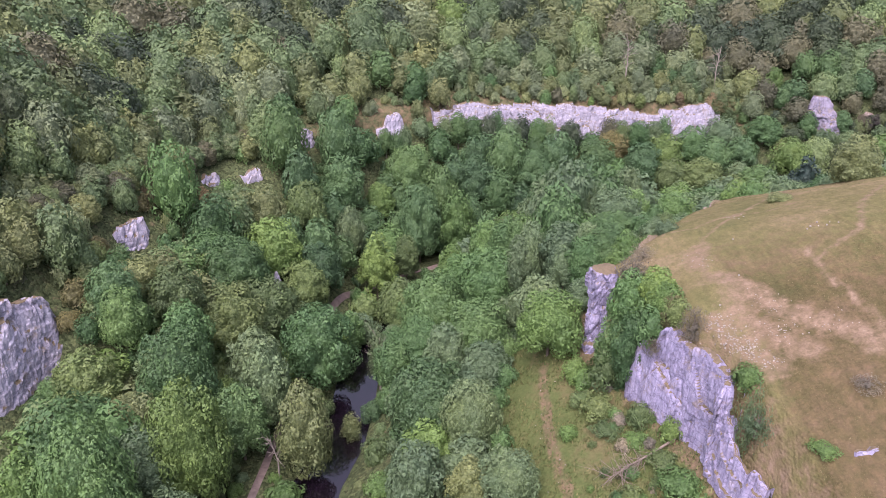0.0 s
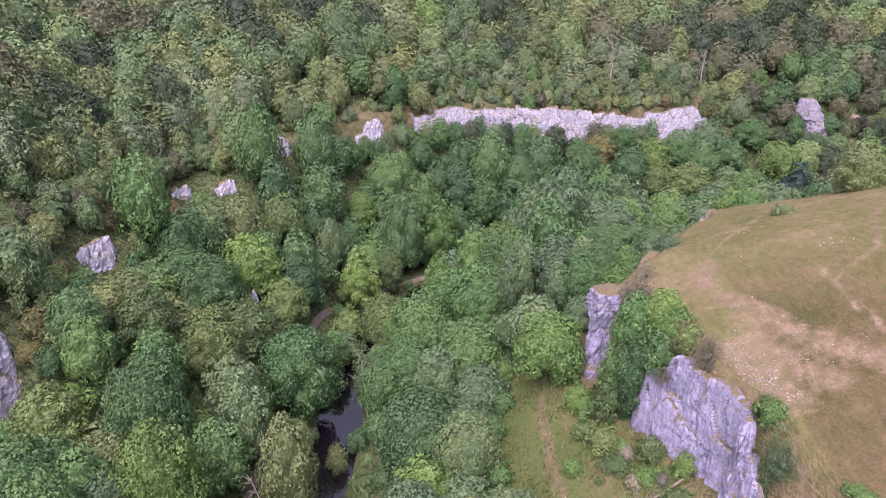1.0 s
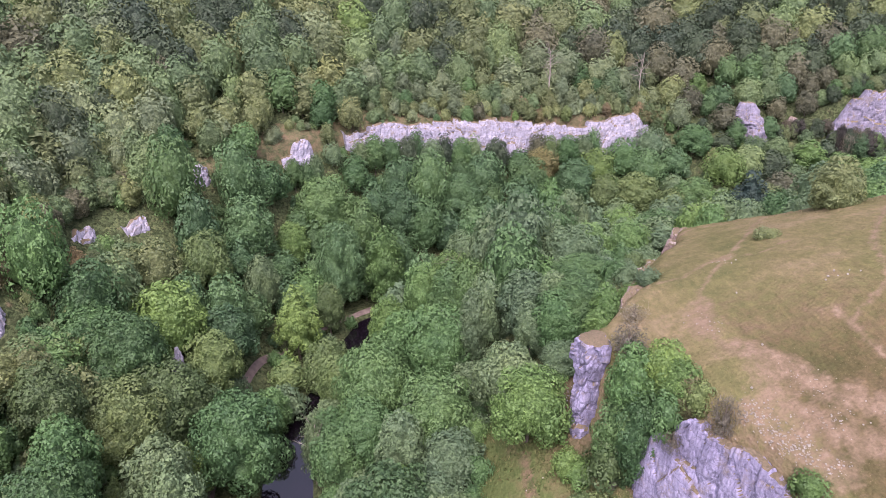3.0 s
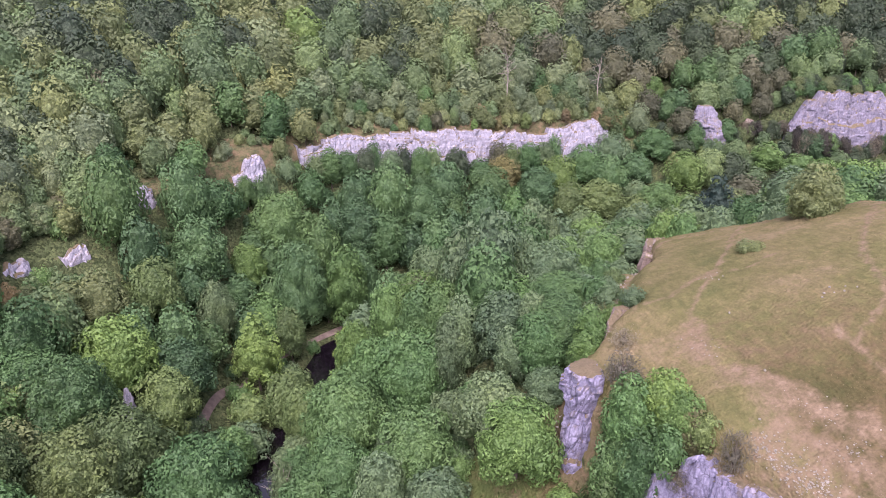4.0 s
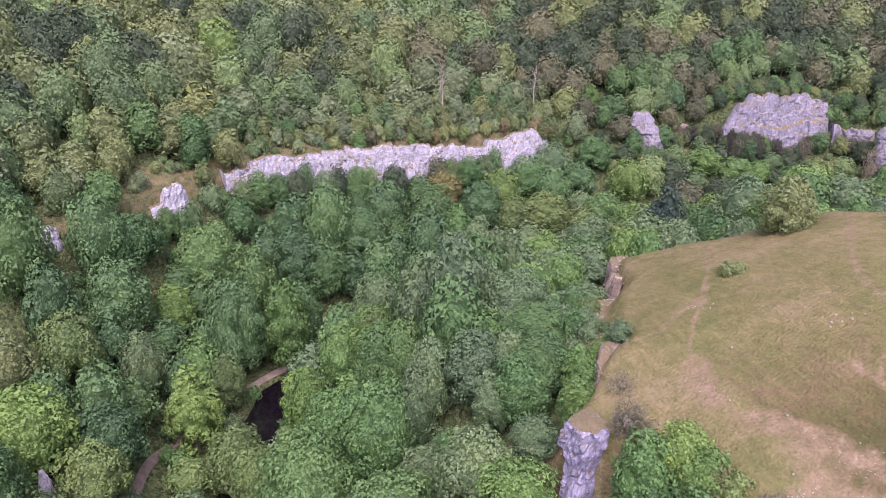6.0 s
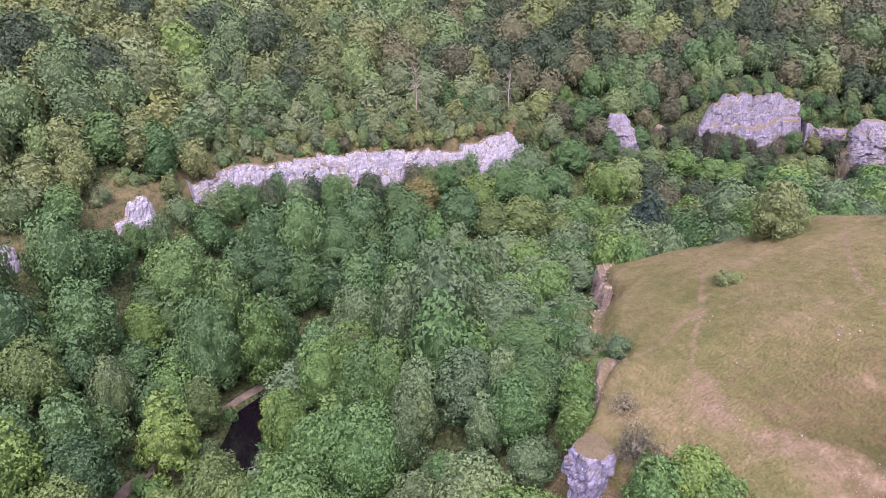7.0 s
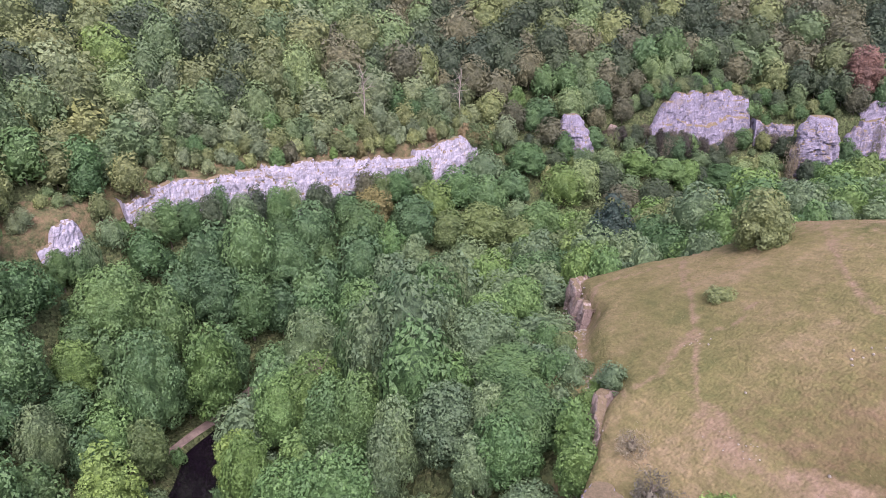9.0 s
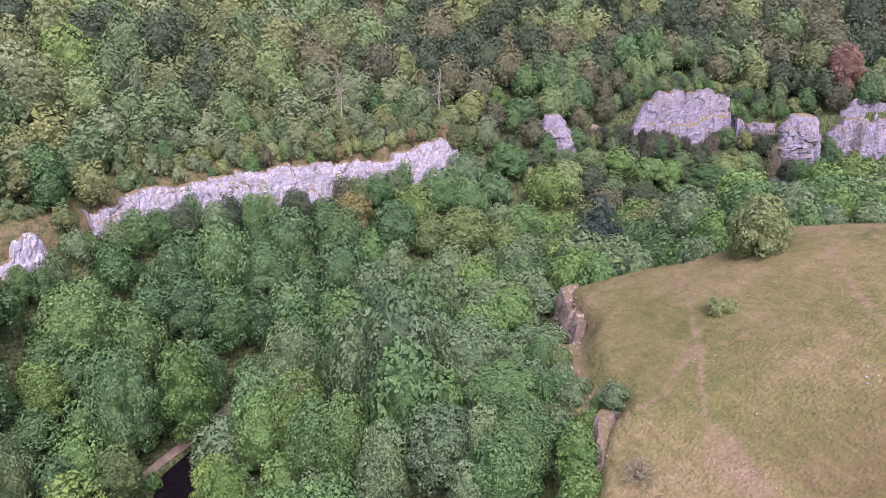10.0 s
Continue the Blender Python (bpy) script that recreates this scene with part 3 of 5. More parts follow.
cliff("long_cliff", [(-3, 185.5, 33.3, 30), (1, 187, 33.4, 31), (8, 190.2, 34.6, 29.5), (12, 191.3, 33.5, 29), (24, 192, 33.6, 28), (37, 192.5, 33.4, 27), (46, 192.8, 32.2, 28.5),
                     (58, 193.4, 31.4, 27.5), (66, 193.6, 32.2, 27), (72, 193.6, 34.2, 26), (75.5, 193.6, 31.5, 25.5), (80, 194, 28, 24), (83, 194.3, 26.6, 23.5)],
      "long pale limestone cliff band across the wooded hillside", 11, 0.5)
cliff("white_crag", [(-17.0, 175.1, 30.8, 29.8), (-15, 175.8, 31.6, 29.5), (-14, 176.2, 34.5, 29), (-11.2, 177.8, 34.2, 28.5), (-10.4, 178.6, 32.6, 29)],
      "small white limestone crag standing out of the trees", 12, 0.5, 2.5, 0.35, SUNLIT_ROCK)
stack("pinnacle", 103.6, 189.0, 24.5, 37.8, 3.5, 2.3, -30, "slender limestone pinnacle among hillside trees", 13, -2.2, CRAG_ROCK, ((0, 1.1), (0.4, 1.2), (0.7, 0.95), (0.86, 0.66), (1, 0.34)), 0.04)
cliff("small_crag", [(112.5, 187.6, 31.6, 28), (114, 187.4, 33.8, 27), (116, 187.1, 33.0, 28), (117.5, 186.9, 30.6, 28)], "small limestone outcrop with brown grass on top", 14, 0.6, 2.0, 0.3, BROWN_ROCK)
cliff("wall_cliff", [(121.5, 183, 31.5, 31), (123, 181.6, 34.4, 31), (125, 181.0, 38.2, 30), (127.6, 180.4, 38.8, 29.5), (128.4, 180.2, 40.6, 29.5), (134, 178.6, 40.8, 25.5), (139, 177.7, 41.2, 26.5), (144, 176.6, 41.2, 29), (145, 176.4, 39.6, 30), (149.4, 174.9, 39.2, 31), (150.2, 174.6, 35, 31)],
      "massive grey limestone wall with horizontal beds above bushes", 15, 0.45, mat=CRAG_ROCK, ragged=1.6, bench=0.9)
cliff("ledge_cliff", [(149, 172, 33.8, 29), (152.5, 169.6, 33, 28.5), (157, 166.3, 32.4, 28.5)], "low limestone ledge between two larger crags", 16, 0.7, mat=CRAG_ROCK)
stack("buttress", 156.6, 159.2, 22.0, 37.4, 4.6, 3.0, -56, "broad limestone buttress with a blunt top", 17, 0.0, CRAG_ROCK, ((0, 1.12), (0.5, 1.12), (0.72, 1.0), (0.86, 0.74), (1, 0.42)), 0.04)
cliff("end_crag", [(164.5, 156.5, 30.5, 27.5), (166.5, 155.2, 34, 26), (173, 151.6, 35.0, 25), (181, 147.5, 34.6, 24), (190, 142, 34, 24)], "grey limestone crag with shrubs on its ledges", 18, 0.6, mat=CRAG_ROCK, ragged=1.8)
cliff("upper_crag", [(169, 157, 37.0, 34.5), (172, 155.4, 39.4, 34), (176, 153.6, 39.6, 34), (180, 151.6, 37.6, 34)], "short upper limestone step above the end crag", 38, 0.6, 2.0, 0.35, CRAG_ROCK)
cliff("left_cliff", [(-62, 66, 28, 15), (-60.5, 76, 28.6, 14), (-58.8, 85, 29, 13.5), (-57.2, 89.6, 27, 15), (-57.6, 91.5, 24, 17)], "smooth pale limestone cliff above the valley trees", 19, 0.5, mat=SUNLIT_ROCK)
cliff("hillside_rock", [(-59.4, 110.6, 26.4, 23.8), (-57, 113.6, 28, 23.5), (-54, 118, 28.4, 23.5), (-53.6, 119.4, 26, 23.5)], "pale limestone outcrop below brown scrub", 20, 0.6, 2.0, 0.35, ragged=1.3, mat=SUNLIT_ROCK)
cliff("hillside_rock", [(-51.6, 143, 26.2, 23.5), (-50.6, 145.5, 28, 23.5), (-49.6, 147.9, 27.6, 23.5)], "small pale limestone outcrop among trees", 21, 0.5, 2.0, 0.35, ragged=1.3, mat=SUNLIT_ROCK)
cliff("hillside_rock", [(-44.4, 149.4, 25.8, 23.8), (-43, 151, 27, 24), (-41.3, 152.6, 27.4, 24.5)], "small leaning limestone outcrop among trees", 22, 0.4, 2.0, 0.3, ragged=1.3, mat=SUNLIT_ROCK)
cliff("hillside_rock", [(-33.6, 163.2, 32, 29), (-32.5, 164.4, 32.9, 29), (-31.3, 165.7, 32.4, 29)], "small white limestone outcrop among trees", 23, 0.4, 2.0, 0.3, ragged=1.3, mat=SUNLIT_ROCK)
stack("rock_spike", -32.8, 124.6, 9.5, 15.0, 1.0, 0.8, 20, "pointed white limestone spike among valley trees", 33, 0.2, SUNLIT_ROCK, ((0, 1.2), (0.5, 1.0), (0.8, 0.6), (1, 0.15)), 0.03)
cliff("near_cliff", [(32.0, 62.6, 32.6, 24), (31.2, 63.6, 33.4, 22.5), (30.0, 66.4, 33.8, 21.5), (28.8, 69.4, 33.4, 21), (27.8, 72.4, 32.8, 21), (27.4, 74.2, 31.0, 21)][::-1],
      "sheer grey-lilac limestone face of the headland", 24, 0.32, 2.0, 0.16, ROCK, 1.0, 0.03)
cliff("near_buttress", [(29.6, 65.6, 25.0, 21), (28.0, 69.0, 27.2, 20.5), (26.6, 72.4, 29.2, 20.5), (25.5, 75.4, 29.4, 20.5), (25.2, 77.0, 27.4, 21)][::-1],
      "lower limestone buttress standing before the headland face", 44, 0.26, 1.6, 0.16, ROCK, 1.2, 0.03)
stack("rock_fin", 31.2, 61.4, 21.0, 33.8, 1.5, 0.9, 70, "narrow limestone fin leaning against the headland cliff", 25, 0.0, mat=ROCK)
cliff("near_rib", [(33.0, 53.0, 26.0, 22), (32.2, 54.6, 27.0, 21), (31.3, 57.4, 27.6, 20.5), (31.0, 60.2, 29.5, 21)][::-1], "low limestone rib running down from the headland", 26, 0.45, 1.0, 0.2, mat=ROCK)
stack("rock_pillar", 23.3, 87.4, 20.5, 34.5, 1.9, 1.8, 10, "limestone pillar with a grassy top on the headland edge", 27, 0.0, ROCK, ((0, 1.3), (0.35, 0.95), (0.66, 0.80), (0.82, 0.98), (1, 0.96)), 0.03, 0.2)
cliff("corner_crag", [(29.0, 95.4, 33.0, 26), (30.3, 97.2, 34.0, 26), (32.2, 99.0, 34.4, 27), (33.6, 100.2, 34.0, 28)][::-1], "short limestone crag under the grass edge", 28, 0.5, 1.9, 0.22, mat=BROWN_ROCK, ragged=0.5, ledge=0.08)
cliff("notch_crag", [(46.0, 117.6, 31.6, 27), (47.8, 120.4, 31.0, 26.5), (49.8, 123.0, 30.2, 26)][::-1], "crumbling brown limestone step at the plateau edge", 29, 0.5, 1.9, 0.22, mat=BROWN_ROCK, ragged=0.5, ledge=0.08)
cliff("head_crag", [(51.0, 124.6, 30.0, 25.5), (52.4, 127.4, 29.6, 25), (54.6, 130.2, 28.8, 24.6), (57.4, 130.0, 28.8, 25)][::-1], "limestone headland tip with a grassy lip", 30, 0.5, 1.9, 0.22, mat=BROWN_ROCK, ragged=0.5, ledge=0.08)


# ---- trees ----
def ico(level):
    bm = bmesh.new()
    bmesh.ops.create_icosphere(bm, subdivisions=level, radius=1.0)
    v = np.array([p.co[:] for p in bm.verts])
    f = np.array([[q.index for q in g.verts] for g in bm.faces])
    bm.free()
    return v, f


ICO = {1: ico(1), 2: ico(2), 3: ico(3)}


def cards(rng, P, N, size, slim=1.0):
    """Leaf sprays: small pointed blades at P, facing N."""
    n = len(P)
    N = N / np.linalg.norm(N, axis=1, keepdims=True)
    T = np.cross(N, rng.normal(size=(n, 3)))
    T /= np.linalg.norm(T, axis=1, keepdims=True)
    B = np.cross(N, T)
    s = size * rng.uniform(0.6, 1.4, (n, 1))
    w = slim * rng.uniform(0.38, 0.60, (n, 1))
    V = np.stack([P - B * s * 0.45 - T * s * w, P - B * s * 0.45 + T * s * w, P + B * s * 0.8 - N * s * 0.15], 1).reshape(-1, 3)
    return V, np.arange(n * 3).reshape(-1, 3)


def outline_of(kind, h):
    """The breadth of a crown, as a share of its radius, at the share h of its height."""
    if kind == "cone":
        return np.interp(h, [0, 0.10, 0.25, 0.45, 0.65, 0.82, 0.93, 1.0], [0.72, 0.95, 1.0, 0.93, 0.74, 0.50, 0.28, 0.08])
    if kind == "conifer":
        return np.interp(h, [0, 0.1, 1.0], [0.9, 1.0, 0.05])
    if kind == "tall":
        return np.interp(h, [0, 0.15, 0.35, 0.55, 0.75, 0.90, 1.0], [0.60, 0.90, 1.0, 0.94, 0.72, 0.42, 0.12])
    if kind == "shrub":
        return np.interp(h, [0, 0.3, 0.55, 0.8, 0.93, 1.0], [0.95, 1.0, 0.9, 0.62, 0.36, 0.12])
    return np.interp(h, [0, 0.15, 0.36, 0.58, 0.78, 0.92, 1.0], [0.66, 0.92, 1.0, 0.93, 0.70, 0.40, 0.14])


def far_side(o, d, C, R):
    """How far out from o along each direction d the last of the spheres C, R ends, and which one it is."""
    oc = C - o
    b = d @ oc.T
    disc = b * b - (oc * oc).sum(1) + R * R
    t = np.where(disc > 0, b + np.sqrt(np.maximum(disc, 0)), 0.0)
    k = t.argmax(1)
    return t[np.arange(len(d)), k], k


def crown_mesh(seed, kind, leaves, size, level, radius, tall):
    """A crown of that radius and height, its foot at 0: boughs that bulge from its outline, smaller tufts on them, leaf sprays over all, and a leafy core."""
    rng = np.random.default_rng(seed)
    o = np.array([0, 0, 0.40 * tall])
    if kind == "thorn":
        d = rng.normal(size=(30, 3))
        C = np.c_[d[:, :2] * 0.38 * radius, np.clip(0.45 + 0.22 * d[:, 2], 0.05, 0.9) * tall]
        R = rng.uniform(0.16, 0.30, 30) * radius
    else:
        count = {"round": 30, "tall": 32, "airy": 26, "shrub": 18, "cone": 46, "conifer": 60}[kind]
        h = (np.arange(count) + rng.uniform(0.1, 0.9, count)) / count
        h = 0.05 + 0.90 * (h if kind in ("cone", "conifer", "tall") else h ** 0.86)
        turn = np.arange(count) * 2.39996 + rng.normal(size=count) * 0.35
        e = outline_of(kind, h)
        R = radius * rng.uniform(0.28, 0.40, count) * (0.55 + 0.50 * e) * {"cone": 0.72, "conifer": 0.55, "tall": 0.95}.get(kind, 1.0)
        reach = np.maximum(e * radius * rng.uniform(0.90, 1.03, count) - R * 0.80, 0) * (rng.uniform(0.8, 1.2, count) if kind == "airy" else 1.0)
        C = np.c_[np.cos(turn) * reach, np.sin(turn) * reach, np.minimum(h * tall, tall - R * 0.85)]
        lop = rng.normal(size=2) * 0.07 * radius
        C[:, :2] += lop * C[:, 2:3] / tall
    # the core: drawn out from the middle to the boughs
    iv, it = ICO[level]
    inner = 1 / np.sqrt((iv[:, :2] ** 2).sum(1) / (0.55 * radius) ** 2 + (iv[:, 2] / (0.34 * tall)) ** 2)
    reach = np.where(far_side(o, iv, C, R)[0] > 0, far_side(o, iv, C, R)[0], 0.7 * inner) * (0.35 if kind == "thorn" else 0.72 if kind == "airy" else 0.87)
    core = o + iv * (reach * rng.uniform(0.90, 1.06, len(iv)))[:, None]
    core[:, 2] = np.maximum(core[:, 2], 0.02 * tall)
    # tufts on the boughs
    m = {"thorn": 60, "shrub": 70}.get(kind, 190 if level == 3 else 110)
    d = rng.normal(size=(m, 3))
    d[:, 2] += 0.25
    d /= np.linalg.norm(d, axis=1, keepdims=True)
    t, k = far_side(o, d, C, R)
    t = np.where(t > 0, t, 0.5 * radius)
    T = o + d * t[:, None]
    out = T - C[k]
    out /= np.linalg.norm(out, axis=1, keepdims=True) + 1e-9
    r = radius * rng.uniform(0.10, 0.21, m) * (1.4 if level < 3 else 1.0)
    T = T - out * (r * rng.uniform(-0.1, 0.55, m))[:, None]
    # leaf sprays all over the boughs and tufts, spread evenly, each as large as its share of the surface
    A, B = np.concatenate([C, T]), np.concatenate([R, r])
    n = int(leaves / 0.88)
    z = 1 - 2 * (np.arange(n) + rng.uniform(0.1, 0.9, n)) / n
    turn = np.arange(n) * 2.39996 + rng.normal(size=n) * 0.01
    d = np.c_[np.cos(turn) * np.sqrt(1 - z * z), np.sin(turn) * np.sqrt(1 - z * z), z]
    t, k = far_side(o, d, A, B)
    hit = (t > 0) & (o[2] + d[:, 2] * t > 0)
    d, t, k = d[hit], t[hit], k[hit]
    P = o + d * t[:, None]
    d2 = (P - A[k]) / B[k][:, None]
    share = np.sqrt(4 * np.pi * t * t / n / np.clip((d * d2).sum(1), 0.4, 1) / 0.61)[:, None]
    open_ = kind in ("airy", "thorn")
    deep = rng.uniform(0.66, 1.10, (len(P), 1)) if open_ else 1.06 - 0.16 * rng.uniform(0, 1, (len(P), 1)) ** 1.5
    P = o + (P - o) * deep
    N = d2 * 0.9 + d * 0.3 + rng.normal(size=P.shape) * 0.32 + [0, 0, 0.15]
    if kind == "thorn":
        N = rng.normal(size=P.shape) * [1, 1, 0.3]
    v, tri = cards(rng, P, N, size if kind == "thorn" else share * (0.86 if kind == "airy" else 0.80 if level == 2 else 0.96), 0.3 if kind == "thorn" else 1.0)
    return np.concatenate([v, core]), np.concatenate([tri, it + len(v)])


def limb(points, r0, r1, sides=6):
    """A tapered tube along points."""
    P = np.array(points, float)
    out = []
    for i, p in enumerate(P):
        d = P[min(i + 1, len(P) - 1)] - P[max(i - 1, 0)]
        d /= np.linalg.norm(d)
        a = np.cross(d, [0.31, 0.95, 0.05])
        a /= np.linalg.norm(a)
        b = np.cross(d, a)
        r = r0 + (r1 - r0) * i / (len(P) - 1)
        out.append([p + r * (math.cos(k) * a + math.sin(k) * b) for k in np.arange(sides) * 2 * math.pi / sides])
    V = np.array(out).reshape(-1, 3)
    T = []
    for i in range(len(P) - 1):
        for k in range(sides):
            a, b = i * sides + k, i * sides + (k + 1) % sides
            T += [(a, b, b + sides), (a, b + sides, a + sides)]
    return V, np.array(T)


def joined(pieces):
    V, T, n = [], [], 0
    for v, t in pieces:
        V.append(v)
        T.append(t + n)
        n += len(v)
    return np.concatenate(V), np.concatenate(T)


def trunk_mesh(seed, tall, r):
    """A tapered trunk that forks into limbs, from a flared foot at 0."""
    rng = np.random.default_rng(seed)
    sway = rng.normal(size=2) * 0.03 * tall
    stem = [(0, 0, -0.8), (0, 0, 0.0), (sway[0] * 0.3, sway[1] * 0.3, tall * 0.3), (sway[0], sway[1], tall * 0.62), (sway[0] * 1.2, sway[1] * 1.2, tall * 0.85)]
    bits = [limb(stem, r, r * 0.25)]
    for k in range(5):
        a, z = k * 1.26 + rng.uniform(-0.4, 0.4), tall * rng.uniform(0.28, 0.55)
        o = np.array([sway[0] * 0.5, sway[1] * 0.5, z])
        e = np.array([math.cos(a), math.sin(a), 0.9]) * tall * rng.uniform(0.2, 0.3)
        bits.append(limb([o, o + e * [0.6, 0.6, 0.4], o + e], r * 0.42, r * 0.1, 5))
    return joined(bits)


SHAPES = {
    # kind: (crown kind, reference radius, reference crown height, leaves, spray size)
    "broad": ("round", 6.0, 11.0, 7600, 0.30),
    "round": ("round", 4.0, 8.5, 4600, 0.26),
    "tall": ("tall", 3.4, 10.0, 4200, 0.26),
    "airy": ("airy", 3.2, 8.0, 2200, 0.26),
    "cone": ("cone", 3.7, 13.0, 6000, 0.25),
    "conifer": ("conifer", 3.4, 8.0, 3000, 0.24),
    "shrub": ("shrub", 2.0, 2.8, 1100, 0.21),
    "thorn": ("thorn", 2.0, 2.8, 1000, 0.30),
}
CROWNS, TRUNKS = {}, {}
for shape, (kind, radius, tall, leaves, size) in SHAPES.items():
    for variant in range(1 if shape in ("cone", "conifer") else 3):
        v, t = crown_mesh(100 + 7 * variant + len(shape), kind, leaves, size, 2 if shape in ("shrub", "thorn") else 3, radius, tall)
        CROWNS[shape, variant] = mesh_np("crown", v, t, [LEAF["green"]])
        whole = tall / 0.82
        v, t = trunk_mesh(300 + variant + len(shape), whole if shape not in ("shrub", "thorn") else tall, 0.05 * radius + 0.1)
        TRUNKS[shape, variant] = mesh_np("trunk", v, t, [BARK])

TALK = {
    "green": "full mid-green summer", "dark": "dense dark blue-green", "bright": "bright yellow-green", "olive": "dull olive-green", "grey": "pale grey-green",
    "scrub_green": "greyish mid-green", "scrub_olive": "dull yellowish olive", "scrub_dark": "dusky dark green", "scrub_brown": "brownish drying", "scrub_grey": "pale grey-green",
    "thicket": "dusky purple-brown", "brown": "brown-tinged", "copper": "dark copper-red", "blue": "dark bluish", "rust": "tan-brown", "pale": "pale yellow-green", "lime": "bright lime-green", "thorn": "grey leafless thorny",
}
STANDING, LEVELS = [], []
# the greatest height of a crown for its radius
DEEP = {"broad": 1.9, "round": 2.2, "tall": 3.0, "airy": 2.6, "cone": 4.2, "conifer": 4.0, "shrub": 1.7, "thorn": 1.6}


def tree(shape, hue, x, y, radius, top, variant=0, where="in the valley wood", group="valley trees", lift=None, base=None):
    """A tree or shrub that stands on the ground at x, y and reaches up to the level top."""
    sr, st = SHAPES[shape][1:3]
    foot = h1(x, y) if base is None else base
    tall = top - foot
    what = "shrub" if shape in ("shrub", "thorn") else "tree"
    word = {"broad": "broad-crowned tree", "round": "round-crowned tree", "tall": "tall tree", "airy": "thin-crowned tree", "cone": "conical tree", "conifer": "conifer", "shrub": "shrub", "thorn": "shrub"}[shape]
    ob = tagged(new(what), f"{TALK[hue]} {word} {where}", what, group)
    ob.location = (x, y, foot)
    clear = max(0.0 if what == "shrub" else 0.06 * tall, min(tall - DEEP[shape] * radius, (0.1 if what == "shrub" else 0.06 if shape == "cone" else 0.18) * tall))
    crown = part("crown", CROWNS[shape, variant], ob)
    crown.location = (0, 0, clear - (0.25 if what == "shrub" else 0))
    crown.scale = (radius / sr, radius / sr, (tall - clear) / st)
    crown.rotation_euler = (0, 0, (x * 1.7 + y * 2.3) % 6.28)
    crown.material_slots[0].link = "OBJECT"
    crown.material_slots[0].material = LEAF[hue]
    trunk = part("trunk", TRUNKS[shape, variant], ob)
    k = tall / (st / 0.82 if what != "shrub" else st)
    trunk.scale = (radius / sr, radius / sr, k)
    STANDING.append((x, y, radius))
    LEVELS.append((foot, top))
    return ob


# trees that stand out
tree("cone", "lime", -14.2, 139.8, 4.2, 17.3, 0, "beside the river path")
tree("broad", "green", -21.5, 106, 6.3, 16.5, 0, "leaning over the river")
tree("round", "pale", -19.9, 84.5, 3.9, 15.6, 1, "on the river bank")
for x, y, r, tall, hue in ((-18.9, 138.2, 1.4, 3.0, "green"), (-24.0, 125.4, 1.5, 2.6, "dark"), (-11.0, 79.0, 0.9, 0.9, "scrub_olive"), (-9.6, 83.5, 1.0, 1.0, "scrub_green"), (-10.6, 88.0, 0.9, 1.0, "scrub_olive"), (-9.0, 92.0, 1.2, 1.4, "scrub_green"), (-14.6, 77.0, 1.3, 1.2, "scrub_olive")):
    tree("shrub", hue, x, y, r, h1(x, y) + tall, int(y) % 3, "on the river bank")
for shape, x, y, r, top, hue in (("airy", 14.4, 188.4, 2.0, 33.6, "dark"), ("round", 12.2, 187.4, 2.6, 31.6, "scrub_dark"), ("round", -14.6, 173.4, 2.0, 31.2, "green"), ("airy", -12.0, 174.4, 2.0, 30.8, "dark"), ("shrub", -10.0, 176.2, 1.8, 31.2, "scrub_green"), ("airy", 0.4, 184.0, 2.2, 32.4, "scrub_green"),
                                ("round", 8.0, 186.8, 2.7, 31.5, "green"), ("round", 18.4, 188.0, 3.0, 30.6, "grey"), ("airy", 21.6, 188.6, 2.4, 31.6, "scrub_dark"), ("round", 26.0, 188.2, 2.9, 30.4, "green"), ("airy", 29.0, 189.0, 2.2, 31.0, "scrub_green"), ("round", 34.6, 188.8, 3.2, 29.8, "scrub_dark"),
                                ("airy", 45.6, 189.6, 2.5, 31.6, "scrub_brown"), ("round", 48.8, 189.2, 2.8, 30.0, "olive"), ("round", 53.6, 189.8, 3.0, 29.8, "green"), ("airy", 61.0, 191.0, 2.3, 31.2, "dark"), ("round", 58.2, 190.2, 2.7, 29.6, "grey")):
    tree(shape, hue, x, y, r, top, int(10 * y) % 3, "at the foot of the crags", "crag shrubs")
tree("broad", "dark", -0.5, 82.5, 6.0, 20.0, 1, "on the meadow edge")
tree("broad", "bright", 16.6, 88.7, 4.5, 29.2, 2, "alone in the meadow")
tree("broad", "green", 9.5, 114, 5.4, 24.0, 1, "above the river")
tree("broad", "green", 6.5, 99, 5.2, 22.0, 2, "above the river")
tree("round", "grey", 16.0, 97, 4.2, 27.8, 2, "behind the meadow")
tree("tall", "bright", 3.9, 158.5, 4.2, 20.5, 0, "by the path")
tree("round", "bright", -15.2, 161.5, 3.4, 20.5, 1, "among darker trees")
tree("broad", "dark", -5.5, 159, 5.2, 20.5, 0, "beside the path")
tree("round", "dark", -29.2, 182, 4.4, 31.0, 2, "below the crags")
tree("round", "bright", 14.5, 137, 4.2, 22.8, 0, "on the wooded spur")
tree("broad", "green", 27.8, 104.5, 4.2, 33.4, 2, "under the headland crag")
tree("round", "grey", 22.0, 110.5, 4.2, 31.0, 0, "under the headland")
tree("round", "green", 24.4, 102.6, 3.4, 32.0, 1, "under the headland")
tree("tall", "bright", 29.0, 97.6, 1.9, 35.8, 1, "against the headland crag")
tree("tall", "bright", 27.0, 94.5, 2.2, 34.0, 2, "against the headland crag")
tree("round", "green", 30.4, 110.8, 4.0, 33.0, 1, "under the headland")
tree("broad", "green", -38.5, 86, 5.2, 23.5, 2, "on the lower slope")
tree("broad", "bright", -33.0, 73.5, 5.0, 22.0, 1, "on the lower slope")
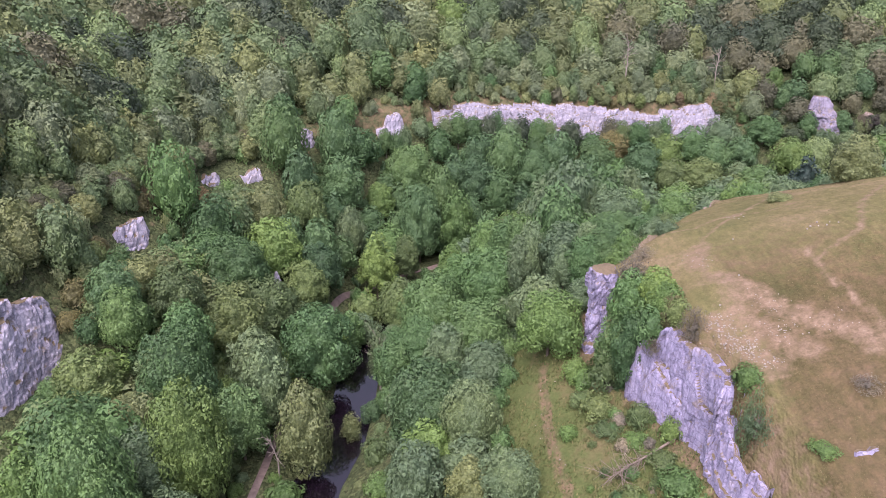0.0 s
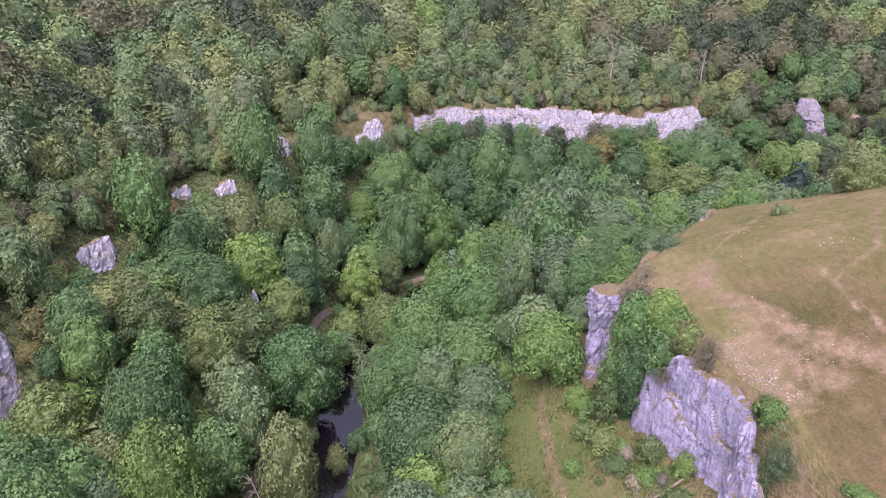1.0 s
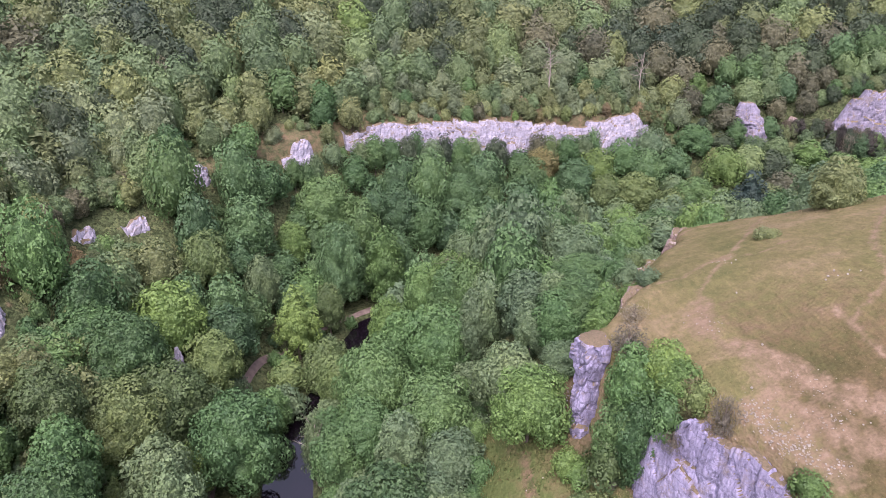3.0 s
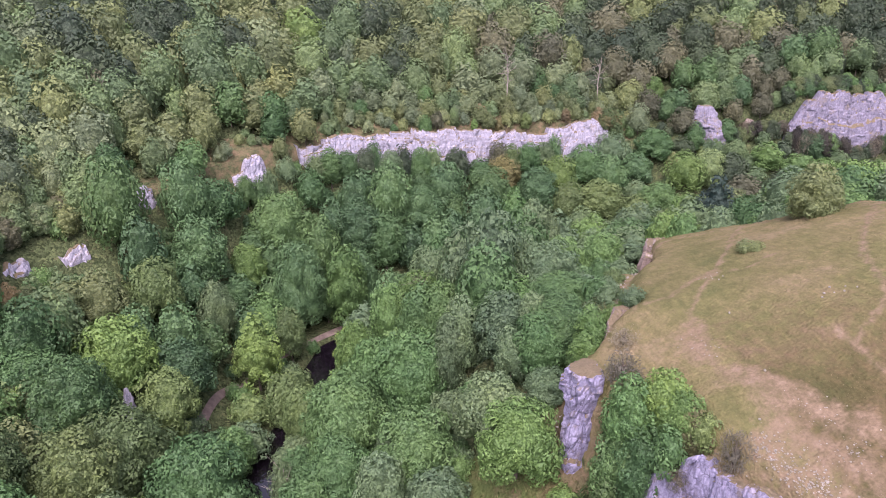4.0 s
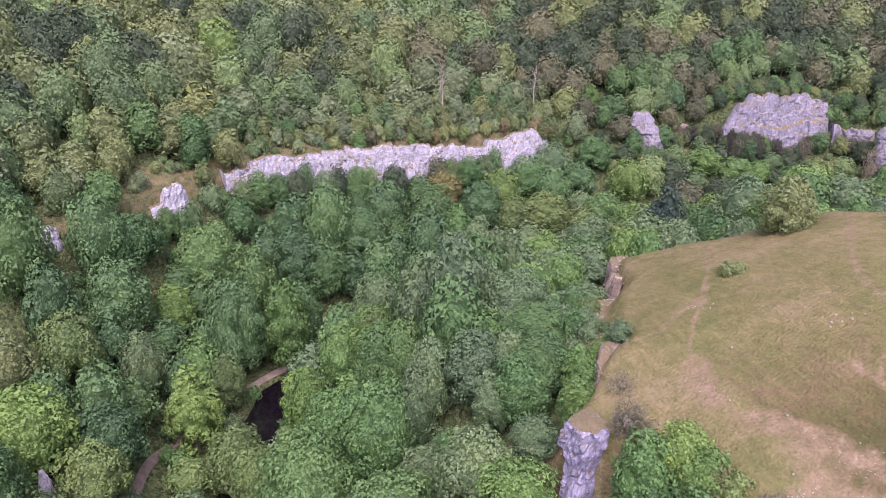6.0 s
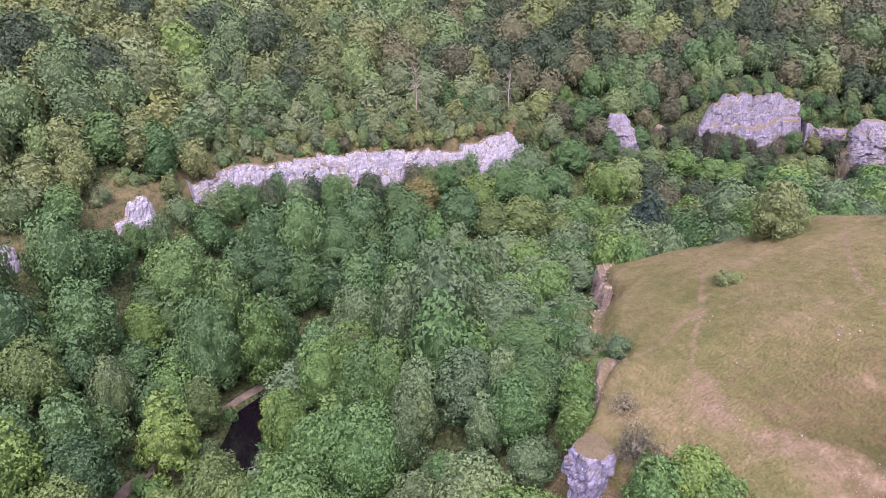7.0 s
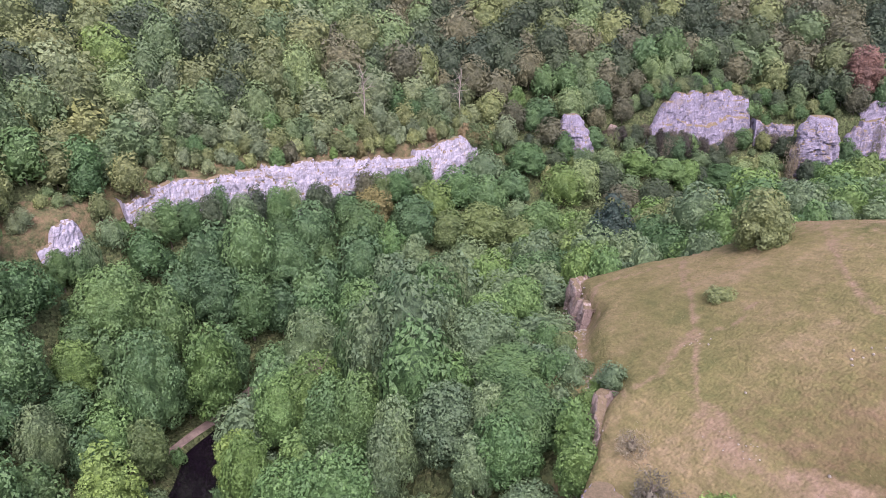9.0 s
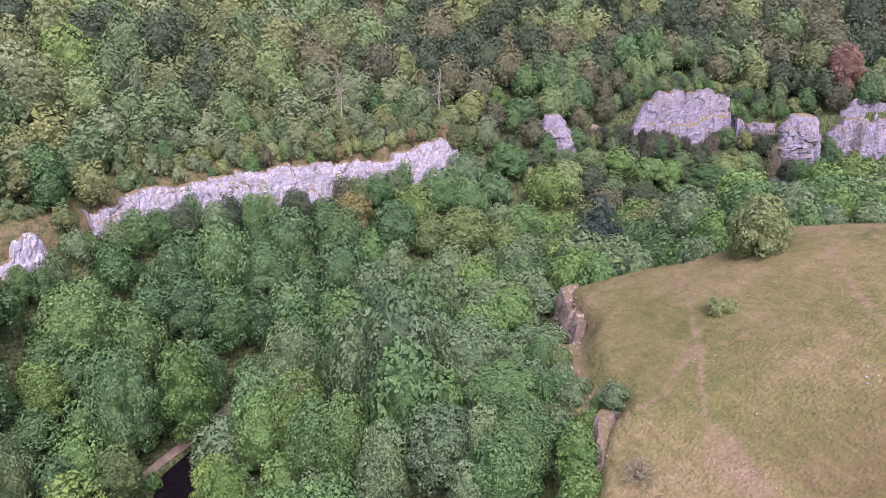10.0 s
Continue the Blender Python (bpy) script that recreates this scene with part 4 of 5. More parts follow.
tree("broad", "green", -39.0, 60, 5.2, 26.5, 0, "on the lower slope")
tree("broad", "olive", -36.5, 105.5, 5.6, 20.5, 1, "on the lower slope")
tree("round", "green", -44, 121.5, 4.4, 25.0, 2, "on the lower slope")
tree("round", "dark", -25.5, 132.5, 4.6, 17.0, 0, "beside the path")
tree("round", "grey", -27.5, 92, 3.8, 17.0, 2, "beside the path")
tree("airy", "grey", -10.6, 105.5, 1.9, 13.6, 0, "on the river bank")
tree("round", "olive", -8.4, 131, 4.2, 9.8, 2, "overhanging the river")
tree("round", "olive", -6.5, 122.5, 3.6, 11.5, 1, "beside the river")
tree("broad", "green", -3.0, 103, 4.4, 16.5, 2, "on the river bank")
tree("round", "lime", 2.4, 137.6, 3.2, 13.4, 2, "beside the pool")
tree("conifer", "blue", 81.5, 150, 6.2, 32.0, 0, "on the far slope")
tree("round", "copper", 173.3, 161, 4.6, 52.0, 1, "high on the hillside")
tree("round", "bright", 93.5, 202, 2.4, 42.5, 2, "above the crags")
tree("round", "olive", 77.5, 196.5, 3.6, 36.0, 0, "at the end of the cliff")
# shrubs on the headland and round its crags
tree("round", "pale", 66.3, 107.4, 3.5, 47.9, 0, "on the plateau edge", "headland shrubs", base=h1(66.3, 107.4) - 1.8)
tree("shrub", "pale", 52.2, 101.0, 1.7, 40.9, 1, "on the grassy plateau", "headland shrubs")
tree("airy", "grey", 35.6, 100.0, 1.7, 36.4, 1, "on the grassy slope", "headland shrubs")
tree("round", "green", 25.6, 80.8, 2.8, 36.6, 1, "hiding the headland cliff", "headland shrubs", base=27.5)
tree("round", "green", 24.6, 80.0, 3.0, 31.0, 2, "at the foot of the headland cliff", "headland shrubs")
tree("round", "lime", 28.4, 79.6, 2.5, 38.0, 2, "hiding the headland cliff", "headland shrubs", base=31)
tree("thorn", "thorn", 27.0, 73.4, 1.1, 31.4, 2, "on a ledge of the headland cliff", "headland shrubs", base=29.2)
tree("round", "bright", 28.8, 77.0, 2.3, 37.0, 0, "hiding the headland cliff", "headland shrubs", base=31)
tree("shrub", "olive", 29.8, 74.4, 1.7, 36.4, 1, "hiding the headland cliff", "headland shrubs", base=33)
tree("shrub", "green", 27.2, 75.8, 2.2, 34.4, 2, "hiding the headland cliff", "headland shrubs", base=29.5)
tree("tall", "brown", 29.2, 75.4, 1.6, 36.6, 0, "hiding the headland cliff", "headland shrubs", base=30)
tree("round", "green", 25.6, 77.6, 2.8, 33.0, 2, "at the foot of the headland cliff", "headland shrubs")
tree("thorn", "thorn", 26.6, 85.2, 2.5, 36.9, 2, "on the headland edge", "headland shrubs")
tree("thorn", "thorn", 29.4, 90.6, 1.8, 36.4, 0, "on the headland edge", "headland shrubs")
tree("thorn", "thorn", 30.4, 70.8, 1.7, 37.0, 2, "on the headland edge", "headland shrubs")
tree("shrub", "bright", 33.8, 62.4, 1.7, 35.0, 1, "on the headland edge", "headland shrubs", base=32.6)
tree("thorn", "grey", 33.4, 57.8, 1.9, 32.4, 0, "beside the rock fin", "headland shrubs", base=30)
tree("shrub", "green", 60.5, 128.6, 2.6, 33.0, 1, "behind the headland tip", "headland shrubs")
tree("shrub", "grey", 64.5, 124, 2.6, 35.0, 2, "behind the headland tip", "headland shrubs")
tree("shrub", "grey", 69.5, 118, 2.8, 38.0, 0, "behind the plateau edge", "headland shrubs")
tree("shrub", "bright", 59.2, 133, 3.2, 31.5, 1, "behind the headland tip", "headland shrubs")
tree("shrub", "bright", 19.6, 82.0, 1.8, 22.8, 1, "at the foot of the crag", "meadow shrubs")
tree("shrub", "olive", 23.0, 79.0, 2.6, 26.0, 2, "at the foot of the crag", "meadow shrubs")
tree("shrub", "olive", 21.4, 74.5, 2.2, 22.0, 0, "at the foot of the crag", "meadow shrubs")
tree("shrub", "olive", 25.6, 70.6, 1.6, 23.8, 1, "at the foot of the crag", "meadow shrubs")
tree("shrub", "bright", 17.5, 72.5, 1.2, 18.8, 1, "in the meadow", "meadow shrubs")
tree("shrub", "bright", 28.2, 66.6, 1.3, 24.6, 0, "beside the fallen tree", "meadow shrubs")

tree("shrub", "bright", 97, 114.5, 3.2, 41.4, 1, "behind the plateau edge", "headland shrubs")
tree("shrub", "bright", 105, 111.5, 3.4, 41.8, 0, "behind the plateau edge", "headland shrubs")
tree("shrub", "green", 89, 114.5, 2.8, 40.4, 2, "behind the plateau edge", "headland shrubs")
tree("shrub", "green", 81, 114.5, 2.8, 40.0, 0, "behind the plateau edge", "headland shrubs")
tree("shrub", "olive", 75, 114.0, 2.4, 40.2, 1, "behind the plateau edge", "headland shrubs")
tree("shrub", "olive", 20.0, 77.0, 1.7, 20.8, 1, "in the meadow", "meadow shrubs")
tree("shrub", "olive", 22.0, 70.8, 1.9, 20.8, 0, "in the meadow", "meadow shrubs")
tree("shrub", "bright", 24.6, 67.8, 1.5, 21.6, 2, "in the meadow", "meadow shrubs")
tree("shrub", "olive", 26.8, 63.4, 1.8, 22.2, 1, "beside the fallen tree", "meadow shrubs")
tree("shrub", "bright", 27.6, 59.6, 2.4, 22.8, 0, "below the headland", "meadow shrubs")
tree("shrub", "olive", 22.6, 60.2, 1.6, 20.2, 2, "beside the fallen tree", "meadow shrubs")
tree("shrub", "bright", 20.6, 80.6, 1.9, 22.2, 0, "at the foot of the crag", "meadow shrubs")
tree("thorn", "thorn", 42.6, 56.8, 1.7, 37.6, 2, "on the grassy headland", "headland shrubs")
tree("shrub", "bright", 37.0, 52.0, 1.4, 33.4, 1, "on the grassy headland", "headland shrubs")
tree("thorn", "grey", 33.6, 59.4, 1.7, 33.4, 0, "beside the rock fin", "headland shrubs")
for x, y, r, top, hue in ((124.5, 179.2, 2.0, 32.0, "thorn"), (128, 177.6, 2.3, 31.2, "dark"), (131.5, 177.0, 1.6, 30.4, "blue"), (142.5, 174.2, 2.2, 31.0, "thorn"), (146, 173.0, 2.3, 32.2, "dark"),
                          (150.3, 170.6, 2.0, 32.6, "thorn"), (154.5, 167.0, 1.9, 31.6, "thorn"), (152.0, 176.0, 2.3, 38.6, "dark"), (157.0, 172.5, 2.4, 38.0, "green"), (98.6, 187.6, 2.4, 33.6, "green"),
                          (107.6, 187.2, 2.5, 34.0, "dark"), (105.4, 186.0, 1.8, 28.4, "green"), (111.4, 186.4, 1.6, 32.0, "olive"), (118.4, 185.4, 2.2, 33.6, "thorn"), (150.4, 160.6, 2.0, 30.4, "thorn"),
                          (162.6, 154.6, 2.2, 31.8, "dark"), (155.6, 156.0, 1.7, 26.4, "green"), (171, 152.6, 1.8, 34.6, "thorn")):
    tree("thorn" if hue == "thorn" else "shrub" if top - h1(x, y) < 2.2 * r else "tall", hue, x, y, r, top, int(x) % 3, "at the foot of the crags", "crag shrubs")
for x, y, r, top, hue in ((4.0, 185.0, 2.6, 33.2, "green"), (-6.0, 180.4, 2.2, 32.6, "grey"), (20.5, 194.4, 1.0, 35.6, "green"), (28.2, 194.6, 1.7, 37.4, "green"), (55, 196.0, 1.4, 36.4, "olive"), (66, 196.8, 1.2, 36.8, "rust"), (41, 195.4, 0.9, 35.6, "bright"),
                          (36, 195.8, 1.2, 36.4, "olive"), (74.5, 196.2, 1.7, 36.8, "rust"), (9, 193.6, 1.0, 35.8, "olive"), (47.5, 195.6, 1.0, 35.4, "brown")):
    tree("shrub" if top - h1(x, y) < 2.2 * r else "tall", hue, x, y, r, top, int(y) % 3, "along the cliff edge", "crag shrubs")

rng = np.random.default_rng(71)
for line, count, mix in (([(122, 181, 30.5), (129, 178, 29.5), (139, 175.6, 26.5), (150, 172.4, 30)], 20, ("dark", "thicket", "scrub_olive", "scrub_dark", "thicket", "scrub_brown")), ([(149, 169.8, 28.6), (157, 163.8, 28.2)], 8, ("thicket", "scrub_dark", "scrub_olive")),
                         ([(152.5, 158.4, 25.5), (158, 154.2, 25.0)], 6, ("scrub_dark", "green", "thicket")), ([(163, 154, 26), (173, 149.4, 25.5), (185, 143.4, 24.5)], 9, ("dark", "green", "thorn", "olive")),
                         ([(100.4, 186.4, 26.5), (107.6, 186.4, 27)], 6, ("green", "olive", "grey")), ([(110.6, 187.4, 30.5), (121, 183.6, 31.5)], 12, ("thicket", "scrub_dark", "thicket", "scrub_olive"))):
    L = np.array(line)
    for k in range(count):
        f = (k + rng.uniform(0.1, 0.9)) / count * (len(L) - 1)
        i = min(int(f), len(L) - 2)
        x, y, z = L[i] + (L[i + 1] - L[i]) * (f - i)
        r, hue = rng.uniform(1.1, 2.1), mix[rng.integers(len(mix))]
        x, y = float(x + rng.normal() * 0.5), float(y + rng.normal() * 0.6)
        top = max(float(z + rng.uniform(0.6, 3.0)), h1(x, y) + 1.2)
        tree("thorn" if hue == "thorn" else "shrub" if top - h1(x, y) < 2.2 * r else "round", hue, x, y, float(r), top, k % 3, "at the foot of the crags", "crag shrubs")
for line, count, mix in (([(-2, 188.6), (10, 195.4), (35, 196.6), (72, 198.0), (84, 197)], 26, ("scrub_olive", "scrub_green", "scrub_green", "scrub_grey", "pale", "rust", "scrub_green")), ([(122, 187.4), (129, 184.2), (143, 180.6), (152, 176.6)], 13, ("olive", "brown", "dark", "green", "bright")),
                         ([(153, 173), (160, 166), (165, 160.6)], 7, ("dark", "olive", "green")), ([(-40, 160), (-24, 174), (-8, 185)], 14, ("scrub_olive", "scrub_grey", "scrub_green", "pale"))):
    L = np.array(line, float)
    for k in range(count):
        f = (k + rng.uniform(0.0, 1.0)) / count * (len(L) - 1)
        i = min(int(f), len(L) - 2)
        x, y = L[i] + (L[i + 1] - L[i]) * (f - i)
        r, hue = float(rng.uniform(0.7, 1.7)), mix[rng.integers(len(mix))]
        x, y = float(x), float(y + rng.uniform(0.0, 4.0))
        tree("shrub" if k % 3 else "airy", hue, x, y, r, h1(x, y) + r * float(rng.uniform(1.4, 2.6)) * (1.0 if k % 3 else 1.5), k % 3, "along the cliff edge", "crag shrubs")
for x, y, r, tall, hue in ((-56, 125.4, 2.4, 3.6, "rust"), (-54.6, 127.4, 2.0, 3.0, "brown"), (-56.4, 122.6, 1.8, 2.6, "brown"), (-49.8, 137.4, 1.8, 2.8, "rust"), (-56.3, 95, 2.2, 3.4, "brown"), (-55.6, 91, 1.8, 2.6, "brown"), (-55.4, 98.6, 2.2, 3.8, "olive"),
                           (-56.8, 103, 2.4, 4.4, "olive"), (-57.6, 106.6, 2.0, 3.4, "brown"), (-53.6, 104, 2.6, 5.0, "green")):
    tree("shrub", hue, x, y, r, h1(x, y) + tall, int(y) % 3, "on the scrubby slope", "crag shrubs")

for k in range(34):
    f = k / 33
    x, y = float(24 - 2.5 * f + rng.uniform(-4.0, 4.5)), float(81 - 24 * f + rng.normal() * 1.2)
    if h1(x, y) < 26:
        tree("shrub", ("bright", "olive", "green", "brown", "thorn")[k * 7 % 5], x, y, float(rng.uniform(0.45, 1.1)), h1(x, y) + float(rng.uniform(0.6, 1.5)), k % 3, "in the rough meadow", "meadow shrubs")

L = np.array([(-60.5, 96), (-58.6, 106), (-57.2, 114), (-55.6, 122), (-54.4, 132), (-52.6, 142), (-48.5, 152), (-41, 158)], float)
for k in range(34):
    f = (k + rng.uniform(0.0, 1.0)) / 34 * (len(L) - 1)
    i = min(int(f), len(L) - 2)
    x, y = L[i] + (L[i + 1] - L[i]) * (f - i)
    x, y, r = float(x - rng.uniform(1.6, 7.0)), float(y + rng.uniform(0.0, 2.0)), float(rng.uniform(1.7, 2.8))
    tree("round", ("scrub_green", "scrub_olive", "pale", "scrub_grey", "scrub_brown")[k * 3 % 5], x, y, r, h1(x, y) + r * float(rng.uniform(1.7, 2.2)), k % 3, "on the scrubby slope", "hillside trees")

for k in range(26):
    f = k / 25
    x, y = float(122 + 36 * f + rng.normal() * 0.8), float(187.2 - 8.5 * f - 14 * max(0.0, f - 0.62) + rng.uniform(-1.0, 2.6))
    r = float(rng.uniform(1.4, 2.3))
    tree("round", ("scrub_green", "scrub_dark", "green", "scrub_olive", "scrub_dark")[k % 5], x, y, r, h1(x, y) + r * float(rng.uniform(1.7, 2.3)), k % 3, "above the far crags", "crag trees")
for x, y, r, tall, hue in ((34.2, 104.4, 1.6, 2.4, "grey"), (36.2, 108.6, 1.5, 2.0, "grey"), (38.8, 111.8, 1.6, 2.2, "olive"), (35.2, 101.6, 1.0, 1.4, "bright"), 
                           (33.0, 100.4, 1.4, 2.6, "bright"), (36.6, 105.0, 1.1, 1.2, "olive"), (33.6, 107.0, 1.8, 3.0, "green"), (37.6, 113.6, 1.8, 3.2, "green")):
    tree("shrub", hue, x, y, r, h1(x, y) + tall, int(y) % 3, "on the slope below the plateau", "headland shrubs")

WOOD = "in the valley wood"
tree("shrub", "grey", -8.6, 141.4, 2.2, 4.6, 0, WOOD, "woodland trees")
tree("shrub", "grey", -25.2, 127.4, 2.6, 6.4, 1, WOOD, "woodland trees")
tree("round", "grey", -30.3, 97.5, 4.4, 16.8, 1, WOOD, "woodland trees")
tree("broad", "olive", -31.9, 112.3, 6.5, 18.5, 2, WOOD, "woodland trees")
tree("round", "olive", -27.2, 125.3, 4.4, 16.2, 2, WOOD, "woodland trees")
tree("round", "dark", -29.7, 85.5, 4.1, 14.5, 1, WOOD, "woodland trees")
tree("shrub", "grey", -16.0, 124.0, 3.5, 5.5, 2, WOOD, "woodland trees")
tree("broad", "green", -1.2, 110.8, 5.9, 20.2, 0, WOOD, "woodland trees")
tree("round", "bright", 2.7, 130.6, 3.2, 17.9, 2, WOOD, "woodland trees")
tree("round", "grey", 1.5, 93.6, 3.2, 20.8, 0, WOOD, "woodland trees")
tree("broad", "grey", 5.0, 76.4, 3.6, 22.0, 1, WOOD, "woodland trees")
tree("round", "green", -7.2, 100.9, 3.7, 14.0, 0, WOOD, "woodland trees")
tree("shrub", "olive", -8.8, 84.4, 2.5, 6.7, 2, WOOD, "woodland trees")
tree("round", "grey", -2.3, 68.9, 3.6, 18.1, 1, WOOD, "woodland trees")
tree("round", "pale", 4.5, 65.6, 2.7, 18.5, 2, WOOD, "woodland trees")
tree("broad", "grey", 9.2, 65.0, 3.3, 20.4, 1, WOOD, "woodland trees")
tree("airy", "pale", -14.1, 93.0, 1.7, 4.4, 0, WOOD, "woodland trees")
tree("shrub", "bright", -7.4, 75.4, 2.5, 7.6, 0, WOOD, "woodland trees")
tree("shrub", "bright", -22.2, 77.9, 2.7, 3.2, 0, WOOD, "woodland trees")
tree("round", "olive", -50.8, 83.8, 4.4, 20.9, 1, WOOD, "woodland trees")
tree("broad", "green", -42.6, 65.9, 4.9, 21.2, 2, WOOD, "woodland trees")
tree("broad", "grey", -37.9, 71.1, 4.6, 17.7, 2, WOOD, "woodland trees")
tree("round", "bright", -48.3, 62.9, 2.8, 20.5, 1, WOOD, "woodland trees")
tree("round", "green", -48.0, 92.0, 3.3, 27.5, 1, WOOD, "woodland trees")
tree("round", "olive", -43.5, 101.6, 4.5, 26.6, 0, WOOD, "woodland trees")
tree("broad", "green", -37.8, 117.2, 5.5, 24.8, 0, WOOD, "woodland trees")
tree("round", "bright", -34.6, 130.3, 5.4, 23.3, 1, WOOD, "woodland trees")
tree("round", "dark", -50.4, 95.7, 3.4, 29.9, 1, WOOD, "woodland trees")
tree("round", "green", -39.6, 94.6, 3.8, 23.7, 0, WOOD, "woodland trees")
tree("tall", "olive", -8.2, 148.1, 2.9, 13.2, 0, WOOD, "woodland trees")
tree("round", "grey", -20.9, 148.6, 3.2, 19.3, 2, WOOD, "woodland trees")
tree("round", "green", 13.5, 126.2, 3.8, 25.5, 1, WOOD, "woodland trees")
tree("broad", "green", 5.1, 118.2, 5.1, 21.0, 0, WOOD, "woodland trees")
tree("tall", "grey", 20.6, 103.5, 2.1, 30.5, 1, WOOD, "woodland trees")
tree("round", "green", 33.1, 163.6, 4.8, 18.5, 2, WOOD, "woodland trees")
tree("round", "grey", 41.7, 166.1, 5.6, 20.6, 1, WOOD, "woodland trees")
tree("broad", "grey", 32.0, 120.4, 4.6, 33.5, 1, WOOD, "woodland trees")
tree("round", "dark", 7.6, 163.1, 3.5, 16.4, 2, WOOD, "woodland trees")
tree("round", "green", 9.9, 138.7, 3.5, 20.0, 2, WOOD, "woodland trees")
tree("tall", "grey", 14.2, 111.7, 2.3, 28.7, 2, WOOD, "woodland trees")
tree("round", "dark", -23.7, 155.8, 4.8, 29.2, 1, WOOD, "woodland trees")
tree("broad", "dark", -8.8, 170.6, 5.9, 27.4, 0, WOOD, "woodland trees")
tree("round", "olive", -30.3, 145.4, 4.1, 26.2, 2, WOOD, "woodland trees")
tree("broad", "grey", 21.9, 159.5, 5.0, 16.6, 2, WOOD, "woodland trees")
tree("round", "green", 15.6, 122.8, 3.2, 27.6, 0, WOOD, "woodland trees")
tree("round", "grey", 16.1, 113.4, 2.6, 30.2, 2, WOOD, "woodland trees")
tree("round", "grey", 25.0, 107.0, 2.4, 32.6, 1, WOOD, "woodland trees")
tree("broad", "green", 36.5, 125.5, 4.0, 32.0, 2, WOOD, "woodland trees")
tree("round", "grey", 39.6, 141.9, 3.5, 31.0, 0, WOOD, "woodland trees")
tree("tall", "grey", 48.5, 172.2, 3.4, 21.9, 1, WOOD, "woodland trees")
tree("round", "green", 46.5, 132.0, 3.3, 29.5, 2, WOOD, "woodland trees")
tree("broad", "dark", 23.8, 177.4, 4.9, 24.2, 0, WOOD, "woodland trees")
tree("round", "dark", 8.1, 172.0, 4.6, 24.3, 2, WOOD, "woodland trees")
tree("broad", "dark", 41.2, 182.6, 5.2, 26.1, 2, WOOD, "woodland trees")
tree("round", "dark", 54.2, 182.5, 4.8, 25.6, 2, WOOD, "woodland trees")
tree("round", "brown", 46.1, 187.5, 4.2, 27.8, 2, WOOD, "woodland trees")
tree("round", "olive", 68.2, 177.5, 5.6, 22.8, 1, WOOD, "woodland trees")
tree("round", "green", 82.0, 173.4, 5.1, 22.4, 2, WOOD, "woodland trees")
tree("round", "green", 87.3, 187.6, 4.7, 31.7, 0, WOOD, "woodland trees")
tree("round", "brown", 77.5, 197.3, 4.1, 35.7, 0, WOOD, "woodland trees")
tree("round", "green", 120.5, 173.8, 4.4, 27.1, 2, WOOD, "woodland trees")
tree("round", "green", 133.8, 167.3, 5.3, 25.2, 1, WOOD, "woodland trees")
tree("round", "green", 14.1, 170.6, 4.2, 21.1, 1, WOOD, "woodland trees")

# the woods: trees scattered over slopes and valley bottom
rng = np.random.default_rng(42)
step = 3.0
cx, cy = np.meshgrid(np.arange(-125, 235, step), np.arange(34, 262, step), indexing="ij")
cx = np.concatenate([(cx + rng.uniform(-1.5, 1.5, cx.shape)).ravel() for _ in range(2)])
cy = np.concatenate([(cy + rng.uniform(-1.5, 1.5, cy.shape)).ravel() for _ in range(2)])
cz = height(cx, cy)
c_dn, c_zn, c_drop, _ = along(NORTH, cx, cy)
c_ds = along(SOUTH, cx, cy)[0]
c_hill = inside(NORTH + [(900, FAR), (-FAR, FAR), (-FAR, -600)], cx, cy)
c_head = inside(SOUTH + [(900, -FAR), (60, -FAR)], cx, cy)
c_left = inside(VALLEY + [(900, FAR), (-FAR, FAR), (-FAR, -600)], cx, cy)
c_river, c_track = along(RIVER, cx, cy)[0], along(TRACK, cx, cy)[0]
c_valley = along(VALLEY, cx, cy)[0]
c_meadow = inside(MEADOW, cx, cy)
patch = fbm(cx / 26, cy / 26, 0, 33, 3)
drift = fbm(cx / 11, cy / 11, 0, 35, 3)
die = rng.uniform(0, 1, len(cx))
size = rng.uniform(0, 1, len(cx))
high = np.where(c_hill, 5.0 + 3.0 * size + 0.22 * np.minimum(c_dn, 22), 10.0 + 6.0 * size)
high = np.where(~c_left, 12.0 + 6.5 * size, high)
high = np.where(~c_hill & (cx > 50), 5.5 + 3.5 * size, high)
high = np.where(~c_hill & (cx > 115), 3.0 + 3.0 * size, high)
rim = (cx > 4) & (cx < 86) & (cy > 150)
high = np.where(c_hill & (c_dn < 16) & rim, 1.6 + 2.4 * size + 0.36 * c_dn, high)
high = np.where(~c_left & (c_ds < 10) & (cx > 30), np.minimum(high, 1.6 + 0.8 * c_ds), high)
high = np.where(~c_left & (c_ds < 22) & (cx > 53), np.minimum(high, 2.2 + 2.0 * size + 0.28 * c_ds), high)
ok = ~c_head & ~(c_hill & (c_dn > 58)) & (c_track > np.where(cx < 12, 2.4, 1.2)) & ~c_meadow & (c_ds > 3.0)
ok &= (cx > -14 - 0.70 * cy) & (cx < 20 + 2.3 * (cy - 50))
ok &= ~((cy < 60) & (cx > 5)) & ~((cx > 100) & ~c_left & (cy < 100)) & ~((cx < -75) & (cy < 60))
ok &= ~((cx > 36) & (cx < 48) & (cy > 100) & (cy < 118) & (c_ds < 6))
